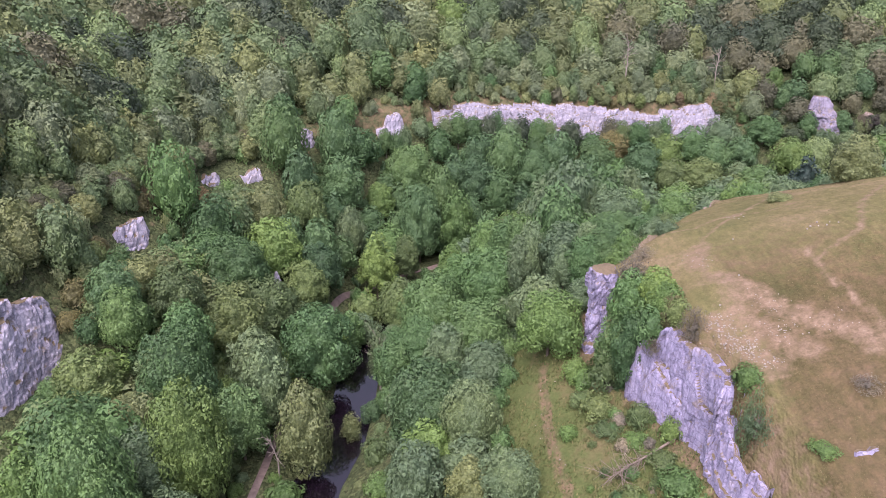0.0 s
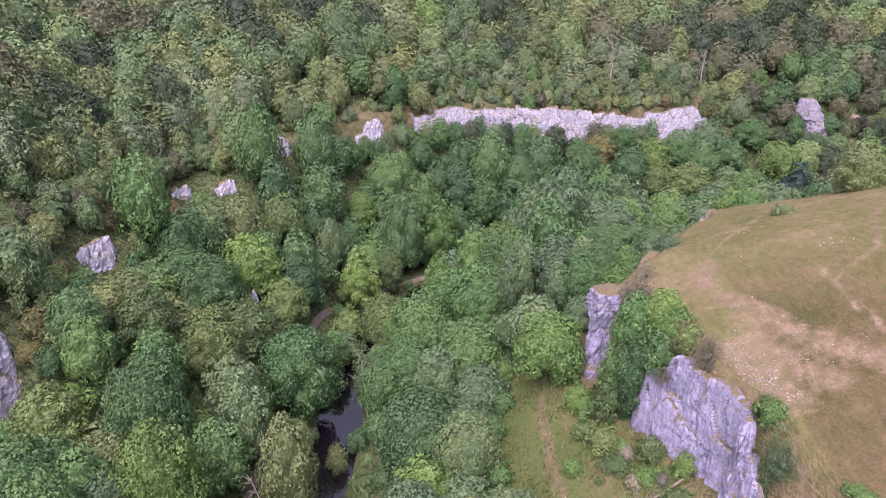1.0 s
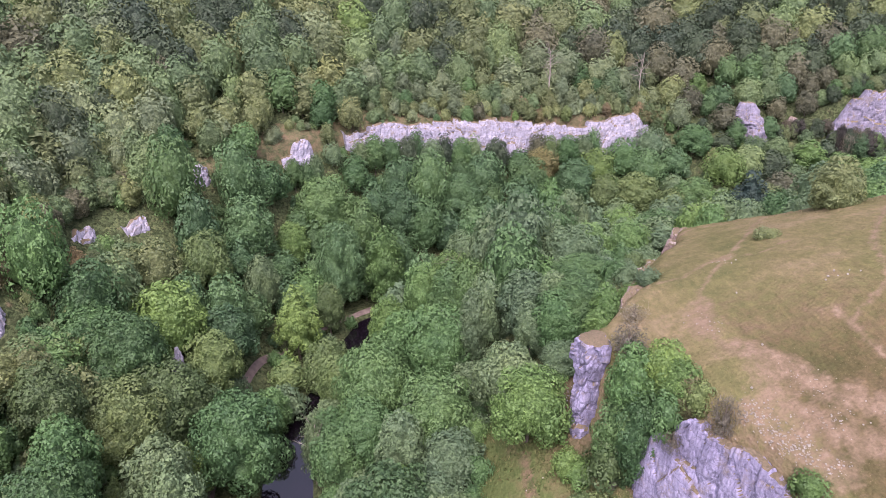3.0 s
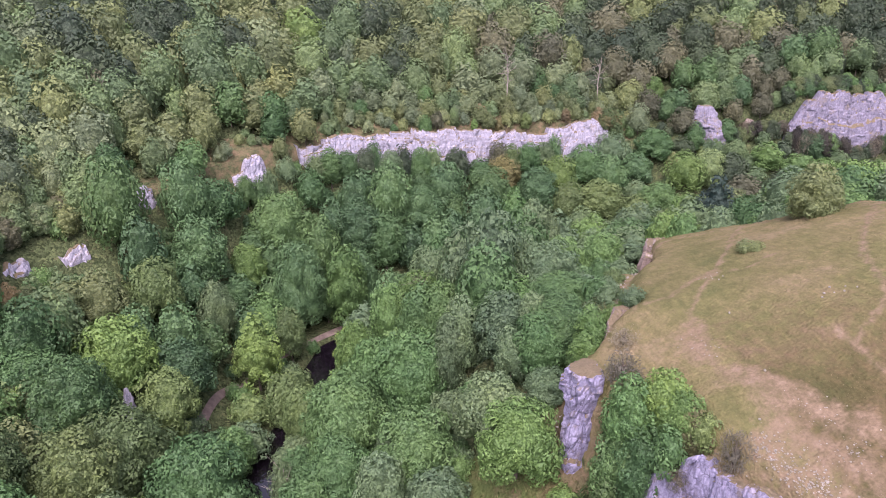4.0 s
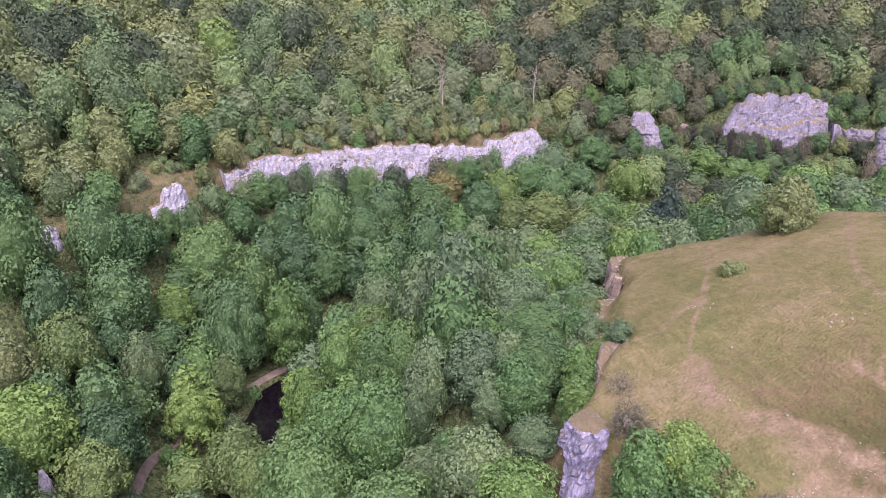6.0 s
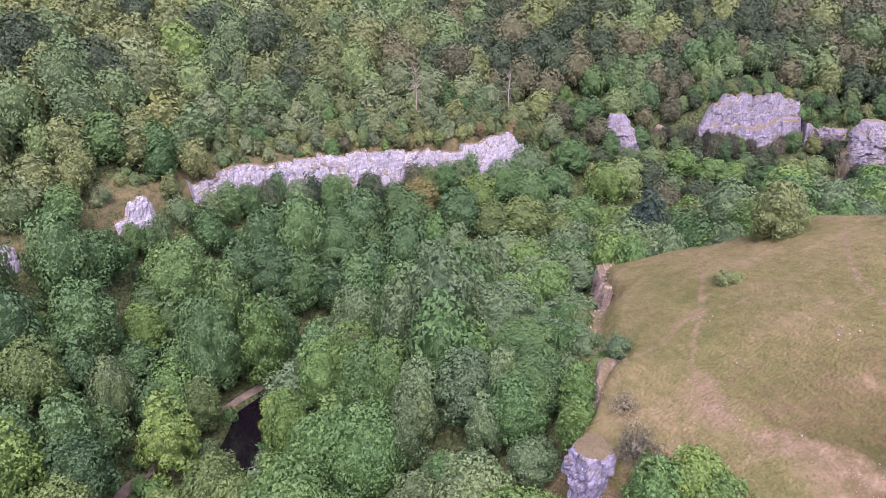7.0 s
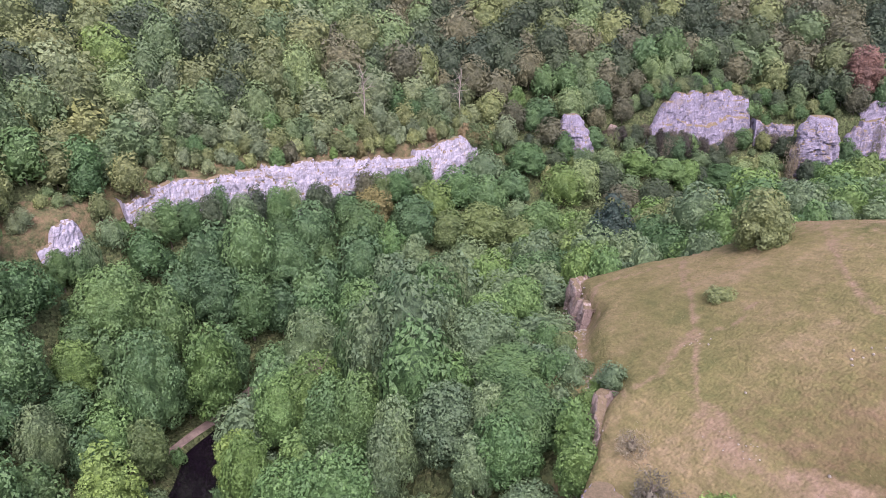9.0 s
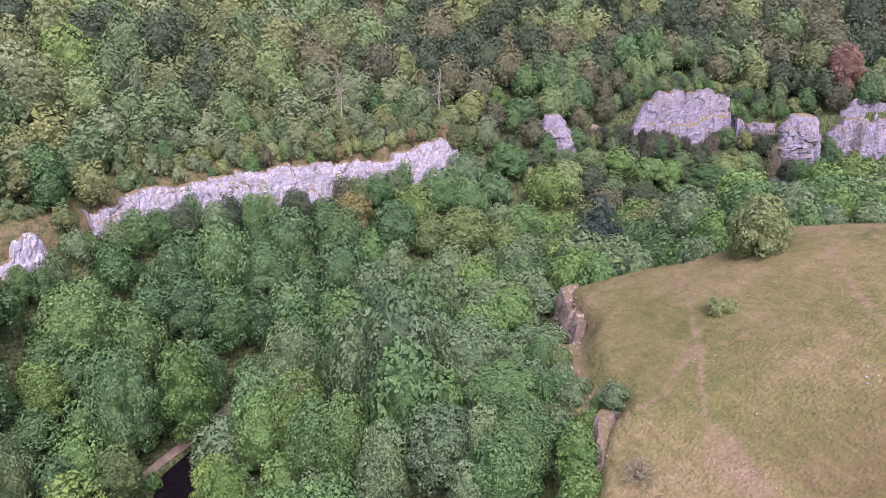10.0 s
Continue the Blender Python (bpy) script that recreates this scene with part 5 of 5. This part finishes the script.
# crowns below the rocks leave their faces open
for rock, reach_ in ROCKS:
    d, foot = along(rock, cx, cy)
    if rock[0][0] < 0 or rock[0][1] > 140:
        low = foot + (2.6 if rock[0][0] < -5 else 5.2) - 3.2 * die + 0.4 * d if reach_ == 13 else foot + (3.0 if rock[0][0] < -57 and rock[0][1] < 95 else 0.6) - 1.2 * die + 0.33 * d
        # below a small rock only the strip down the slope stays low
        mid = np.mean([p[:2] for p in rock], 0)
        down = np.array([-4.0, 45.0]) - mid
        down /= np.linalg.norm(down)
        ahead, aside = (cx - mid[0]) * down[0] + (cy - mid[1]) * down[1], np.abs((cx - mid[0]) * down[1] - (cy - mid[1]) * down[0])
        span = 0.5 * math.dist(rock[0][:2], rock[-1][:2])
        strip = (d < 13) if reach_ == 13 else (ahead > -1) & (ahead < 34) & (aside < span + 3.4)
        high = np.where(~c_hill & strip, np.minimum(high, np.maximum(low - cz, 1.3 + size)), high)
        ok &= ~(strip & (d < 6) & ~c_hill) if reach_ != 13 else True
        ok &= ~(d < (4.0 if rock[0][0] < -57 and rock[0][1] < 95 else 3.4 if rock[0][0] < -5 and reach_ != 13 else 1.5))
# nothing tall crowds the trees that stand out
for (x, y, r), (foot, top) in zip(STANDING, LEVELS):
    if top - foot < 6.5 and (y > 140 or x < -46):
        continue
    d, away = np.hypot(cx - x, cy - y), np.abs(cx - x)
    high = np.where((d < 16) & (cy < y) & (away < r + 2.5), np.minimum(high, np.maximum(0.35 * (top - foot) + 0.5 * d + foot - cz, 2.0)), high)
for x, y, half in ((-2.0, 147.5, 2.6), (-9.5, 127.5, 2.2), (-17.5, 143.0, 1.6), (-24.0, 131.0, 1.2), (-3.5, 156.0, 1.6)):
    ahead, aside = y - cy, np.abs(cx - x + 0.06 * (y - cy))
    high = np.where((ahead > -1.5) & (ahead < 22) & (aside < half + 3.0), np.minimum(high, np.maximum(0.56 * ahead - 0.5, 0.8 if half > 2 else 1.4)), high)
behind = ~c_left & (c_ds < 24) & (cx > 50)
high = np.where(behind, 3.0 + 2.6 * size + 0.26 * c_ds, high)
high = np.where((np.hypot(cx - 78, cy - 145) < 4), np.minimum(high, 6.0), high)
ok &= high > 1.2
ok &= (np.hypot(cx + 13.6, cy - 137.5) > 7.5)
wide = np.where(c_hill, 1.4 + 1.4 * size + (0.04 + 0.10 * size ** 2) * np.minimum(c_dn, 24), 2.6 + 2.3 * size)
wide = np.where(c_hill & (cx > 88), np.maximum(wide, 1.9 + 1.5 * size), wide)
wide = np.minimum(wide, np.where(c_hill & (c_dn < 12) & rim, 0.30, 0.46) * high + 0.6)
ok &= c_river > np.where(cy < 119, 2.8 + 0.72 * wide, 2.6)
ok &= ~((np.hypot(cx + 8, cy - 126) < 4.5) | (np.hypot(cx + 1.5, cy - 147.5) < 6.0))
high = np.where((c_river < 7) & (cy > 119), 5.0 + 4.0 * size, high)
c_edge = along(MEADOW + MEADOW[:1], cx, cy)[0]
ok &= (c_edge > 0.85 * wide) | (cy > 97)
ok &= (c_track > 1.4 + 0.85 * wide) | (cy > 100)
bank = (cx > -14) & (cx < -5) & (cy > 34) & (cy < 104)
high = np.where(bank, np.minimum(high, 3.0 + 2.0 * size), high)
wide = np.where(bank, np.minimum(wide, 2.2), wide)
ok &= ~((cx > -9) & (cx < 0.5) & (cy > 127) & (cy < 147))
order = np.argsort(-wide * (0.7 + 0.6 * die))
PLACED = np.zeros((len(cx) + 200, 3))
count = len(STANDING)
PLACED[:count] = STANDING
ok &= ~((cx > -15) & (cx < -7.5) & (cy > 70) & (cy < 96)) & (np.hypot(cx + 12, cy - 179.5) > 4.6)
chosen = []
for i in order:
    if not ok[i]:
        continue
    gap = np.hypot(PLACED[:count, 0] - cx[i], PLACED[:count, 1] - cy[i]) - (0.50 if cx[i] < -40 else 0.67 if not c_hill[i] else 0.58 if c_dn[i] > 14 or not rim[i] else 0.54) * (PLACED[:count, 2] + wide[i])
    if gap.min() < 0:
        continue
    PLACED[count] = cx[i], cy[i], wide[i]
    count += 1
    chosen.append(i)
# undergrowth fills what the trees leave open
free = ~c_head & ~(c_hill & (c_dn > 40)) & (c_track > 1.9) & ~c_meadow & (c_ds > 2.5) & (c_river > 4.2) & ~((cy < 60) & (cx > 5)) & (cx < 205)
free &= (cx > -14 - 0.70 * cy) & (cx < 20 + 2.3 * (cy - 50))
free &= ~((cx > 36) & (cx < 48) & (cy > 100) & (cy < 118) & (c_ds < 6)) & ~((cx < -75) & (cy < 60)) & ~((cx > 100) & ~c_left & (cy < 100))
bank = (cx > -15) & (cx < -6.5) & (cy > 70) & (cy < 96)
free &= ~bank & (np.hypot(cx + 12, cy - 179.5) > 4.6)
for rock, reach_ in ROCKS:
    free &= ~(along(rock, cx, cy)[0] < (4.0 if rock[0][0] < -57 and rock[0][1] < 95 else 3.6 if rock[0][0] < -5 and reach_ != 13 else 1.0))
taken = set(chosen)
for i in np.random.default_rng(5).permutation(len(cx)):
    if not free[i] or i in taken:
        continue
    edge = rim[i] and c_hill[i] and c_dn[i] < 10
    w = 0.7 + 0.8 * size[i] if edge else 0.9 + 1.1 * size[i]
    gap = np.hypot(PLACED[:count, 0] - cx[i], PLACED[:count, 1] - cy[i]) - (0.50 if edge else 0.40 if cx[i] < -38 else 0.66) * (PLACED[:count, 2] + w)
    if gap.min() < 0:
        continue
    high[i], wide[i] = (2.2 + 3.0 * size[i] if cx[i] < -38 else 1.0 + 2.4 * size[i]), w
    PLACED[count] = cx[i], cy[i], w
    count += 1
    chosen.append(i)
chosen = np.array(chosen)
hues = []
for i in chosen:
    q = patch[i]
    d = (0.6 * die[i] + 1.3 * max(0.0, drift[i] - 0.3)) % 1.0
    if c_hill[i]:
        table = [("scrub_olive", 0.40), ("scrub_green", 0.38), ("scrub_brown", 0.08), ("scrub_dark", 0.08), ("scrub_grey", 0.06)] if q < 0.5 else [("scrub_green", 0.44), ("scrub_olive", 0.26), ("scrub_dark", 0.16), ("scrub_grey", 0.12), ("bright", 0.02)]
        if cx[i] > 88 and c_dn[i] < 14:
            table = [("scrub_dark", 0.36), ("scrub_green", 0.32), ("dark", 0.10), ("scrub_brown", 0.12), ("scrub_olive", 0.10)]
        elif cx[i] > 70 and c_dn[i] > 12:
            table = [("scrub_dark", 0.66), ("scrub_brown", 0.16), ("scrub_olive", 0.12), ("scrub_green", 0.06)]
        elif c_dn[i] < 14:
            table = [("scrub_green", 0.40), ("green", 0.12), ("scrub_olive", 0.18), ("scrub_grey", 0.20), ("pale", 0.07), ("scrub_brown", 0.03)]
    elif cx[i] > 50 and c_ds[i] < 26:
        table = [("grey", 0.62), ("green", 0.14), ("bright", 0.24)]
    elif cx[i] > 90:
        table = [("scrub_olive", 0.30), ("scrub_green", 0.32), ("scrub_dark", 0.22), ("bright", 0.07), ("scrub_brown", 0.09)]
    elif cx[i] > 55:
        table = [("green", 0.44), ("grey", 0.24), ("olive", 0.16), ("bright", 0.10), ("dark", 0.06)]
    elif c_left[i] and cy[i] > 150:
        table = [("dark", 0.70), ("green", 0.20), ("olive", 0.08), ("brown", 0.02)]
    # darker leaves near the river path, partly holding the trees' shade as colour
    elif c_left[i] and cx[i] > -34 and cy[i] > 118:
        table = [("dark", 0.50), ("green", 0.34), ("olive", 0.16)]
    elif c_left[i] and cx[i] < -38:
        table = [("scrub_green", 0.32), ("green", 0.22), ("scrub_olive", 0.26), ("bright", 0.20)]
    # lighter leaf kinds, their colour also lifting the dim light on both lower slopes
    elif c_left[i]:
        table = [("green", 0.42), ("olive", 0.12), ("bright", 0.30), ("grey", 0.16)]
    else:
        table = [("green", 0.46), ("grey", 0.36), ("dark", 0.10), ("bright", 0.08)]
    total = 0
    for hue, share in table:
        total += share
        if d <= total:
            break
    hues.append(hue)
near = np.argsort(np.hypot(cx[chosen] + 5, (cy[chosen] - 85)))
things = set(near[:150].tolist())
stuff = []
for k, i in enumerate(chosen):
    mix = ("tall", "airy", "round", "airy") if c_hill[i] and c_dn[i] < 14 and rim[i] else ("round", "tall", "round", "round") if c_hill[i] else ("round", "tall", "round", "round")
    shape = "broad" if wide[i] > 4.2 else "shrub" if high[i] < 4 else mix[int(size[i] * 997) % 4]
    if k in things:
        tree(shape, hues[k], float(cx[i]), float(cy[i]), float(wide[i]), float(cz[i] + high[i]), int(die[i] * 991) % 3,
             "on the wooded slope" if cz[i] > 4 else "in the valley wood", "woodland trees")
    else:
        stuff.append((shape, hues[k], i))

# the farther woods, one mass of trees
LIGHT = {}
for shape, (kind, radius, tall, leaves, spray) in SHAPES.items():
    for variant in range(1 if shape in ("cone", "conifer") else 5):
        LIGHT[shape, variant, 0] = crown_mesh(500 + 11 * variant + len(shape), kind, {"broad": 2400, "shrub": 620}.get(shape, 1350), spray * 1.55, 2, radius, tall)
        LIGHT[shape, variant, 1] = crown_mesh(700 + 11 * variant + len(shape), kind, {"broad": 1500, "shrub": 260}.get(shape, 900), spray * 1.9, 2, radius, tall)
names = list(LEAF)
wood_v, wood_t, wood_m, wood_tint, n = [], [], [], [], 0
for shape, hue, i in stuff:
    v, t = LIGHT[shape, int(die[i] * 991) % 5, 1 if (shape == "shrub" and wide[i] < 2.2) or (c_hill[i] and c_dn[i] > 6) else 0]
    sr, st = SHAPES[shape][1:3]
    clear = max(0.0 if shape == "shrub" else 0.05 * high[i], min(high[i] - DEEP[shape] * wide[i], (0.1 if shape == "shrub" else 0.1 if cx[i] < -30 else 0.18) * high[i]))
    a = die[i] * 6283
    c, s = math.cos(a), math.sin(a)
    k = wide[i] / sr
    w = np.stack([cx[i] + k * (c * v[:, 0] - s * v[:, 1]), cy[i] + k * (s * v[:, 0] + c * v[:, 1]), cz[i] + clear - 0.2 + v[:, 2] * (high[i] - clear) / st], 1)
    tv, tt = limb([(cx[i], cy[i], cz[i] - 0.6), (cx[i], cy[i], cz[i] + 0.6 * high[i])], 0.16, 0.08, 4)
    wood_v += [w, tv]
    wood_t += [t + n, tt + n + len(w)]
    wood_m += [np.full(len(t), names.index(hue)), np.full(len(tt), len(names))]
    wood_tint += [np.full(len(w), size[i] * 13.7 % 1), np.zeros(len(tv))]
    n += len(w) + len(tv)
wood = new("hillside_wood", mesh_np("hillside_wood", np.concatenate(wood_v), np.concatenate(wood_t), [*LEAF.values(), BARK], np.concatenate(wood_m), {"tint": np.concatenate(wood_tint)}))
tagged(wood, "mixed summer woodland covering the steep valley sides", "woodland", kind="stuff")


# ---- dead wood, stones and tufts ----
def dead_tree(name, stem, r, twigs, seed, label, bark=PALE_BARK, spread_=1.0):
    """A bare trunk along stem with branches that fork once."""
    rng = np.random.default_rng(seed)
    ob = tagged(new(name), label, "dead tree")
    S = np.array(stem, float)
    ob.location = S[0]
    S = S - S[0]
    v, t = limb(S, r, r * 0.3, 7)
    part("trunk", mesh_np("trunk", v, t, [bark]), ob)
    whole = np.linalg.norm(S[-1])
    axis = S[-1] / whole
    for _ in range(twigs):
        f = rng.uniform(0.35, 1.0)
        k = f * (len(S) - 1)
        i = min(int(k), len(S) - 2)
        o = S[i] + (S[i + 1] - S[i]) * (k - i)
        d = axis * rng.uniform(0.3, 0.9) + rng.normal(size=3) * 0.55 * spread_
        d[2] += 0.15
        d = d / np.linalg.norm(d) * whole * rng.uniform(0.14, 0.34)
        e = o + d
        side = rng.normal(size=3) * 0.25 * np.linalg.norm(d)
        v, t = limb([o, o + d * 0.5 + side * 0.3, e], r * 0.35, r * 0.08, 4)
        branch = part("branch", mesh_np("branch", v, t, [bark]), ob)
        v, t = limb([o + d * 0.5 + side * 0.3, o + d * 0.8 + side * 1.3], r * 0.2, r * 0.06, 4)
        part("twig", mesh_np("twig", v, t, [bark]), branch)
    return ob


FALLEN_BARK = bark_material("bark_grey_brown", (0.085, 0.068, 0.054), (0.215, 0.180, 0.150))
dead_tree("fallen_tree", [(28.6, 65.9, 22.5), (25.8, 64.8, 21.2), (23.0, 63.8, 20.2), (20.4, 62.8, 19.0)], 0.17, 44, 3, "fallen bare tree lying in the meadow below the cliff", FALLEN_BARK)
dead_tree("dead_tree", [(-23.6, 82.0, 1.0), (-23.3, 81.2, 5.0), (-23.9, 80.6, 9.2)], 0.16, 16, 5, "pale dead tree with broken branches beside the footpath")
dead_tree("dead_tree", [(51.4, 202.2, h1(51.4, 202.2)), (51.6, 202.0, 44.0), (51.2, 201.8, 49.5)], 0.24, 20, 7, "tall pale dead tree on the hillside")
dead_tree("dead_tree", [(77.5, 203.0, h1(77.5, 203.0)), (77.2, 203.0, 42.0), (77.6, 202.8, 47.5)], 0.20, 16, 8, "tall pale dead tree on the hillside")
dead_tree("dead_tree", [(-10.2, 104.6, h1(-10.2, 104.6)), (-10.6, 104.8, 7.0), (-10.2, 105.0, 12.0)], 0.15, 6, 9, "pale slender trunk on the river bank")
dead_tree("dead_tree", [(15.0, 135.2, h1(15.0, 135.2)), (15.1, 135.0, 15.0), (15.0, 134.8, 22.5)], 0.18, 22, 10, "dead crown of bare grey twigs among green trees", BARK)


def stone_arrays(rng, size):
    v, t = ICO[1]
    v = v * rng.uniform(0.55, 1.25, (len(v), 1)) * size * np.array([1, rng.uniform(0.6, 1), rng.uniform(0.45, 0.8)])
    a = rng.uniform(0, 6.3)
    c, s = math.cos(a), math.sin(a)
    return np.stack([c * v[:, 0] - s * v[:, 1], s * v[:, 0] + c * v[:, 1], v[:, 2]], 1), t


def boulder(x, y, size, tall, seed, label, mat=STONE):
    v, t = ICO[2]
    rng = np.random.default_rng(seed)
    d = 1 + 0.5 * (fbm(v[:, 0] * 1.4 + seed, v[:, 1] * 1.4, v[:, 2] * 1.4, seed, 3) - 0.5)
    v = v * d[:, None] * np.array([size, size * 0.7, tall * 0.6])
    ob = tagged(new("boulder", mesh_np("boulder", v, t, [mat])), label, "boulder", "headland boulders")
    ob.location = (x, y, h1(x, y) + tall * 0.3)
    ob.rotation_euler = (0, 0, rng.uniform(0, 6.3))


boulder(33.9, 56.4, 0.6, 1.7, 1, "upright white limestone block on the headland slope")
for k, (x, y) in enumerate(((48.9, 82.9), (49.7, 82.5), (48.2, 83.5), (50.3, 83.1), (47.6, 83.0), (49.2, 84.0), (50.9, 82.2))):
    boulder(x, y, 0.11 + 0.03 * (k % 3), 0.18 + 0.05 * (k % 2), 20 + k, "small white limestone boulder lying in dry grass")
for k, (x, y) in enumerate(((40.6, 88.0), (33.8, 72.6), (37.5, 77.4), (44.2, 95.6))):
    boulder(x, y, 0.14, 0.24, 40 + k, "small white limestone boulder on trodden soil")
cliff("edge_crag", [(35.6, 61.2, 34.6, 33), (34.6, 61.8, 34.4, 32.4), (33.6, 62.2, 34.0, 31.5)][::-1], "low white limestone step at the grass edge", 61, 0.25, 1.2, 0.25)
cliff("stony_step", [(41, 50.2, 33.6, 32.2), (38, 50.6, 32.6, 31.0), (35.4, 51.4, 31.2, 29.6)][::-1], "low stony step crossing the headland slope", 62, 0.3, 1.4, 0.3, mat=ROCK)

rng = np.random.default_rng(9)
bits, n = [], 0
for (x0, y0, sx, sy, count, size) in ((32.6, 70.0, 0.7, 0.9, 80, 0.11), (33.5, 67.4, 0.7, 1.2, 130, 0.11), (34.6, 65.0, 0.7, 0.9, 90, 0.11), (36.6, 67.5, 1.6, 2.4, 50, 0.07), (36.0, 62.4, 0.6, 0.5, 30, 0.10), (38.2, 66.4, 0.8, 0.6, 30, 0.10),
                                      (38.5, 72, 1.2, 2.0, 30, 0.07), (35, 84, 0.8, 2.0, 26, 0.08), (42, 66, 2.0, 1.2, 30, 0.09), (44, 97.4, 1.5, 1.0, 10, 0.10), (15.4, 75, 1.2, 6, 20, 0.11)):
    for _ in range(count):
        x, y = x0 + rng.normal() * sx, y0 + rng.normal() * sy
        v, t = stone_arrays(rng, size * rng.uniform(0.3, 1.4))
        bits.append((v + [x, y, h1(x, y) + 0.02], t))
RIM = np.array([p[:2] for p in SOUTH if 21 < p[0] < 60 and 90 < p[1] < 132])
for _ in range(420):
    f = rng.uniform(0, len(RIM) - 1.001)
    x, y = RIM[int(f)] + (RIM[int(f) + 1] - RIM[int(f)]) * (f % 1) + rng.normal(size=2) * 0.5
    v, t = stone_arrays(rng, rng.uniform(0.05, 0.26))
    bits.append((v + [x, y, h1(x, y) + 0.03], t))
v, t = joined(bits)
tagged(new("scree", mesh_np("scree", v, t, [STONE])), "scattered pale limestone chips on bare soil", "scree", kind="stuff")


def straw_material(name, stops):
    m, t, p = material(name)
    g = t.nodes.new("ShaderNodeNewGeometry")
    t.links.new(ramp(t, g.outputs["Random Per Island"], stops).outputs[0], p.inputs["Base Color"])
    p.inputs["Roughness"].default_value = 0.9
    p.inputs["Specular IOR Level"].default_value = 0.1
    return m


STRAW = straw_material("dry_grass_blades", [(0.0, (0.098, 0.098, 0.046)), (0.5, (0.135, 0.122, 0.064)), (1.0, (0.195, 0.165, 0.100))])
HERB = straw_material("meadow_blades", [(0.0, (0.050, 0.078, 0.026)), (0.5, (0.090, 0.115, 0.042)), (1.0, (0.170, 0.155, 0.075))])


def tufts(name, x, y, tall, mat, label, seed):
    """Many small blades of grass standing on the ground."""
    rng = np.random.default_rng(seed)
    n = len(x)
    z = height(x, y)
    a, s = rng.uniform(0, 6.3, n), tall * rng.uniform(0.5, 1.5, n)
    dx, dy = np.cos(a) * s * 0.35, np.sin(a) * s * 0.35
    lx, ly = rng.normal(size=n) * s * 0.45, rng.normal(size=n) * s * 0.45
    V = np.stack([np.c_[x - dx, y - dy, z - 0.04], np.c_[x + dx, y + dy, z - 0.04], np.c_[x + lx, y + ly, z + s]], 1).reshape(-1, 3)
    tagged(new(name, mesh_np(name, V, np.arange(n * 3).reshape(-1, 3), [mat])), label, "grass", kind="stuff")


rng = np.random.default_rng(15)
x, y = rng.uniform(24, 96, 90000), rng.uniform(44, 132, 90000)
keep = inside(SOUTH + [(900, -FAR), (60, -FAR)], x, y) & (along(SOUTH, x, y)[0] > 0.6) & (fbm(x / 5, y / 5, 0, 51, 3) > 0.25 + 0.3 * rng.uniform(size=len(x)))
for line in WORN:
    keep &= along(line, x, y)[0] > 1.5 * rng.uniform(0, 1, len(x)) + 0.5
tufts("dry_grass", x[keep], y[keep], 0.09, STRAW, "dry tussocky grass on the headland", 16)
x, y = rng.uniform(4, 36, 24000), rng.uniform(40, 100, 24000)
keep = inside(MEADOW, x, y) & (fbm(x / 2, y / 2, 0, 52, 3) > 0.42)
tufts("meadow_grass", x[keep], y[keep], 0.3, HERB, "rough green meadow grass and herbs", 17)
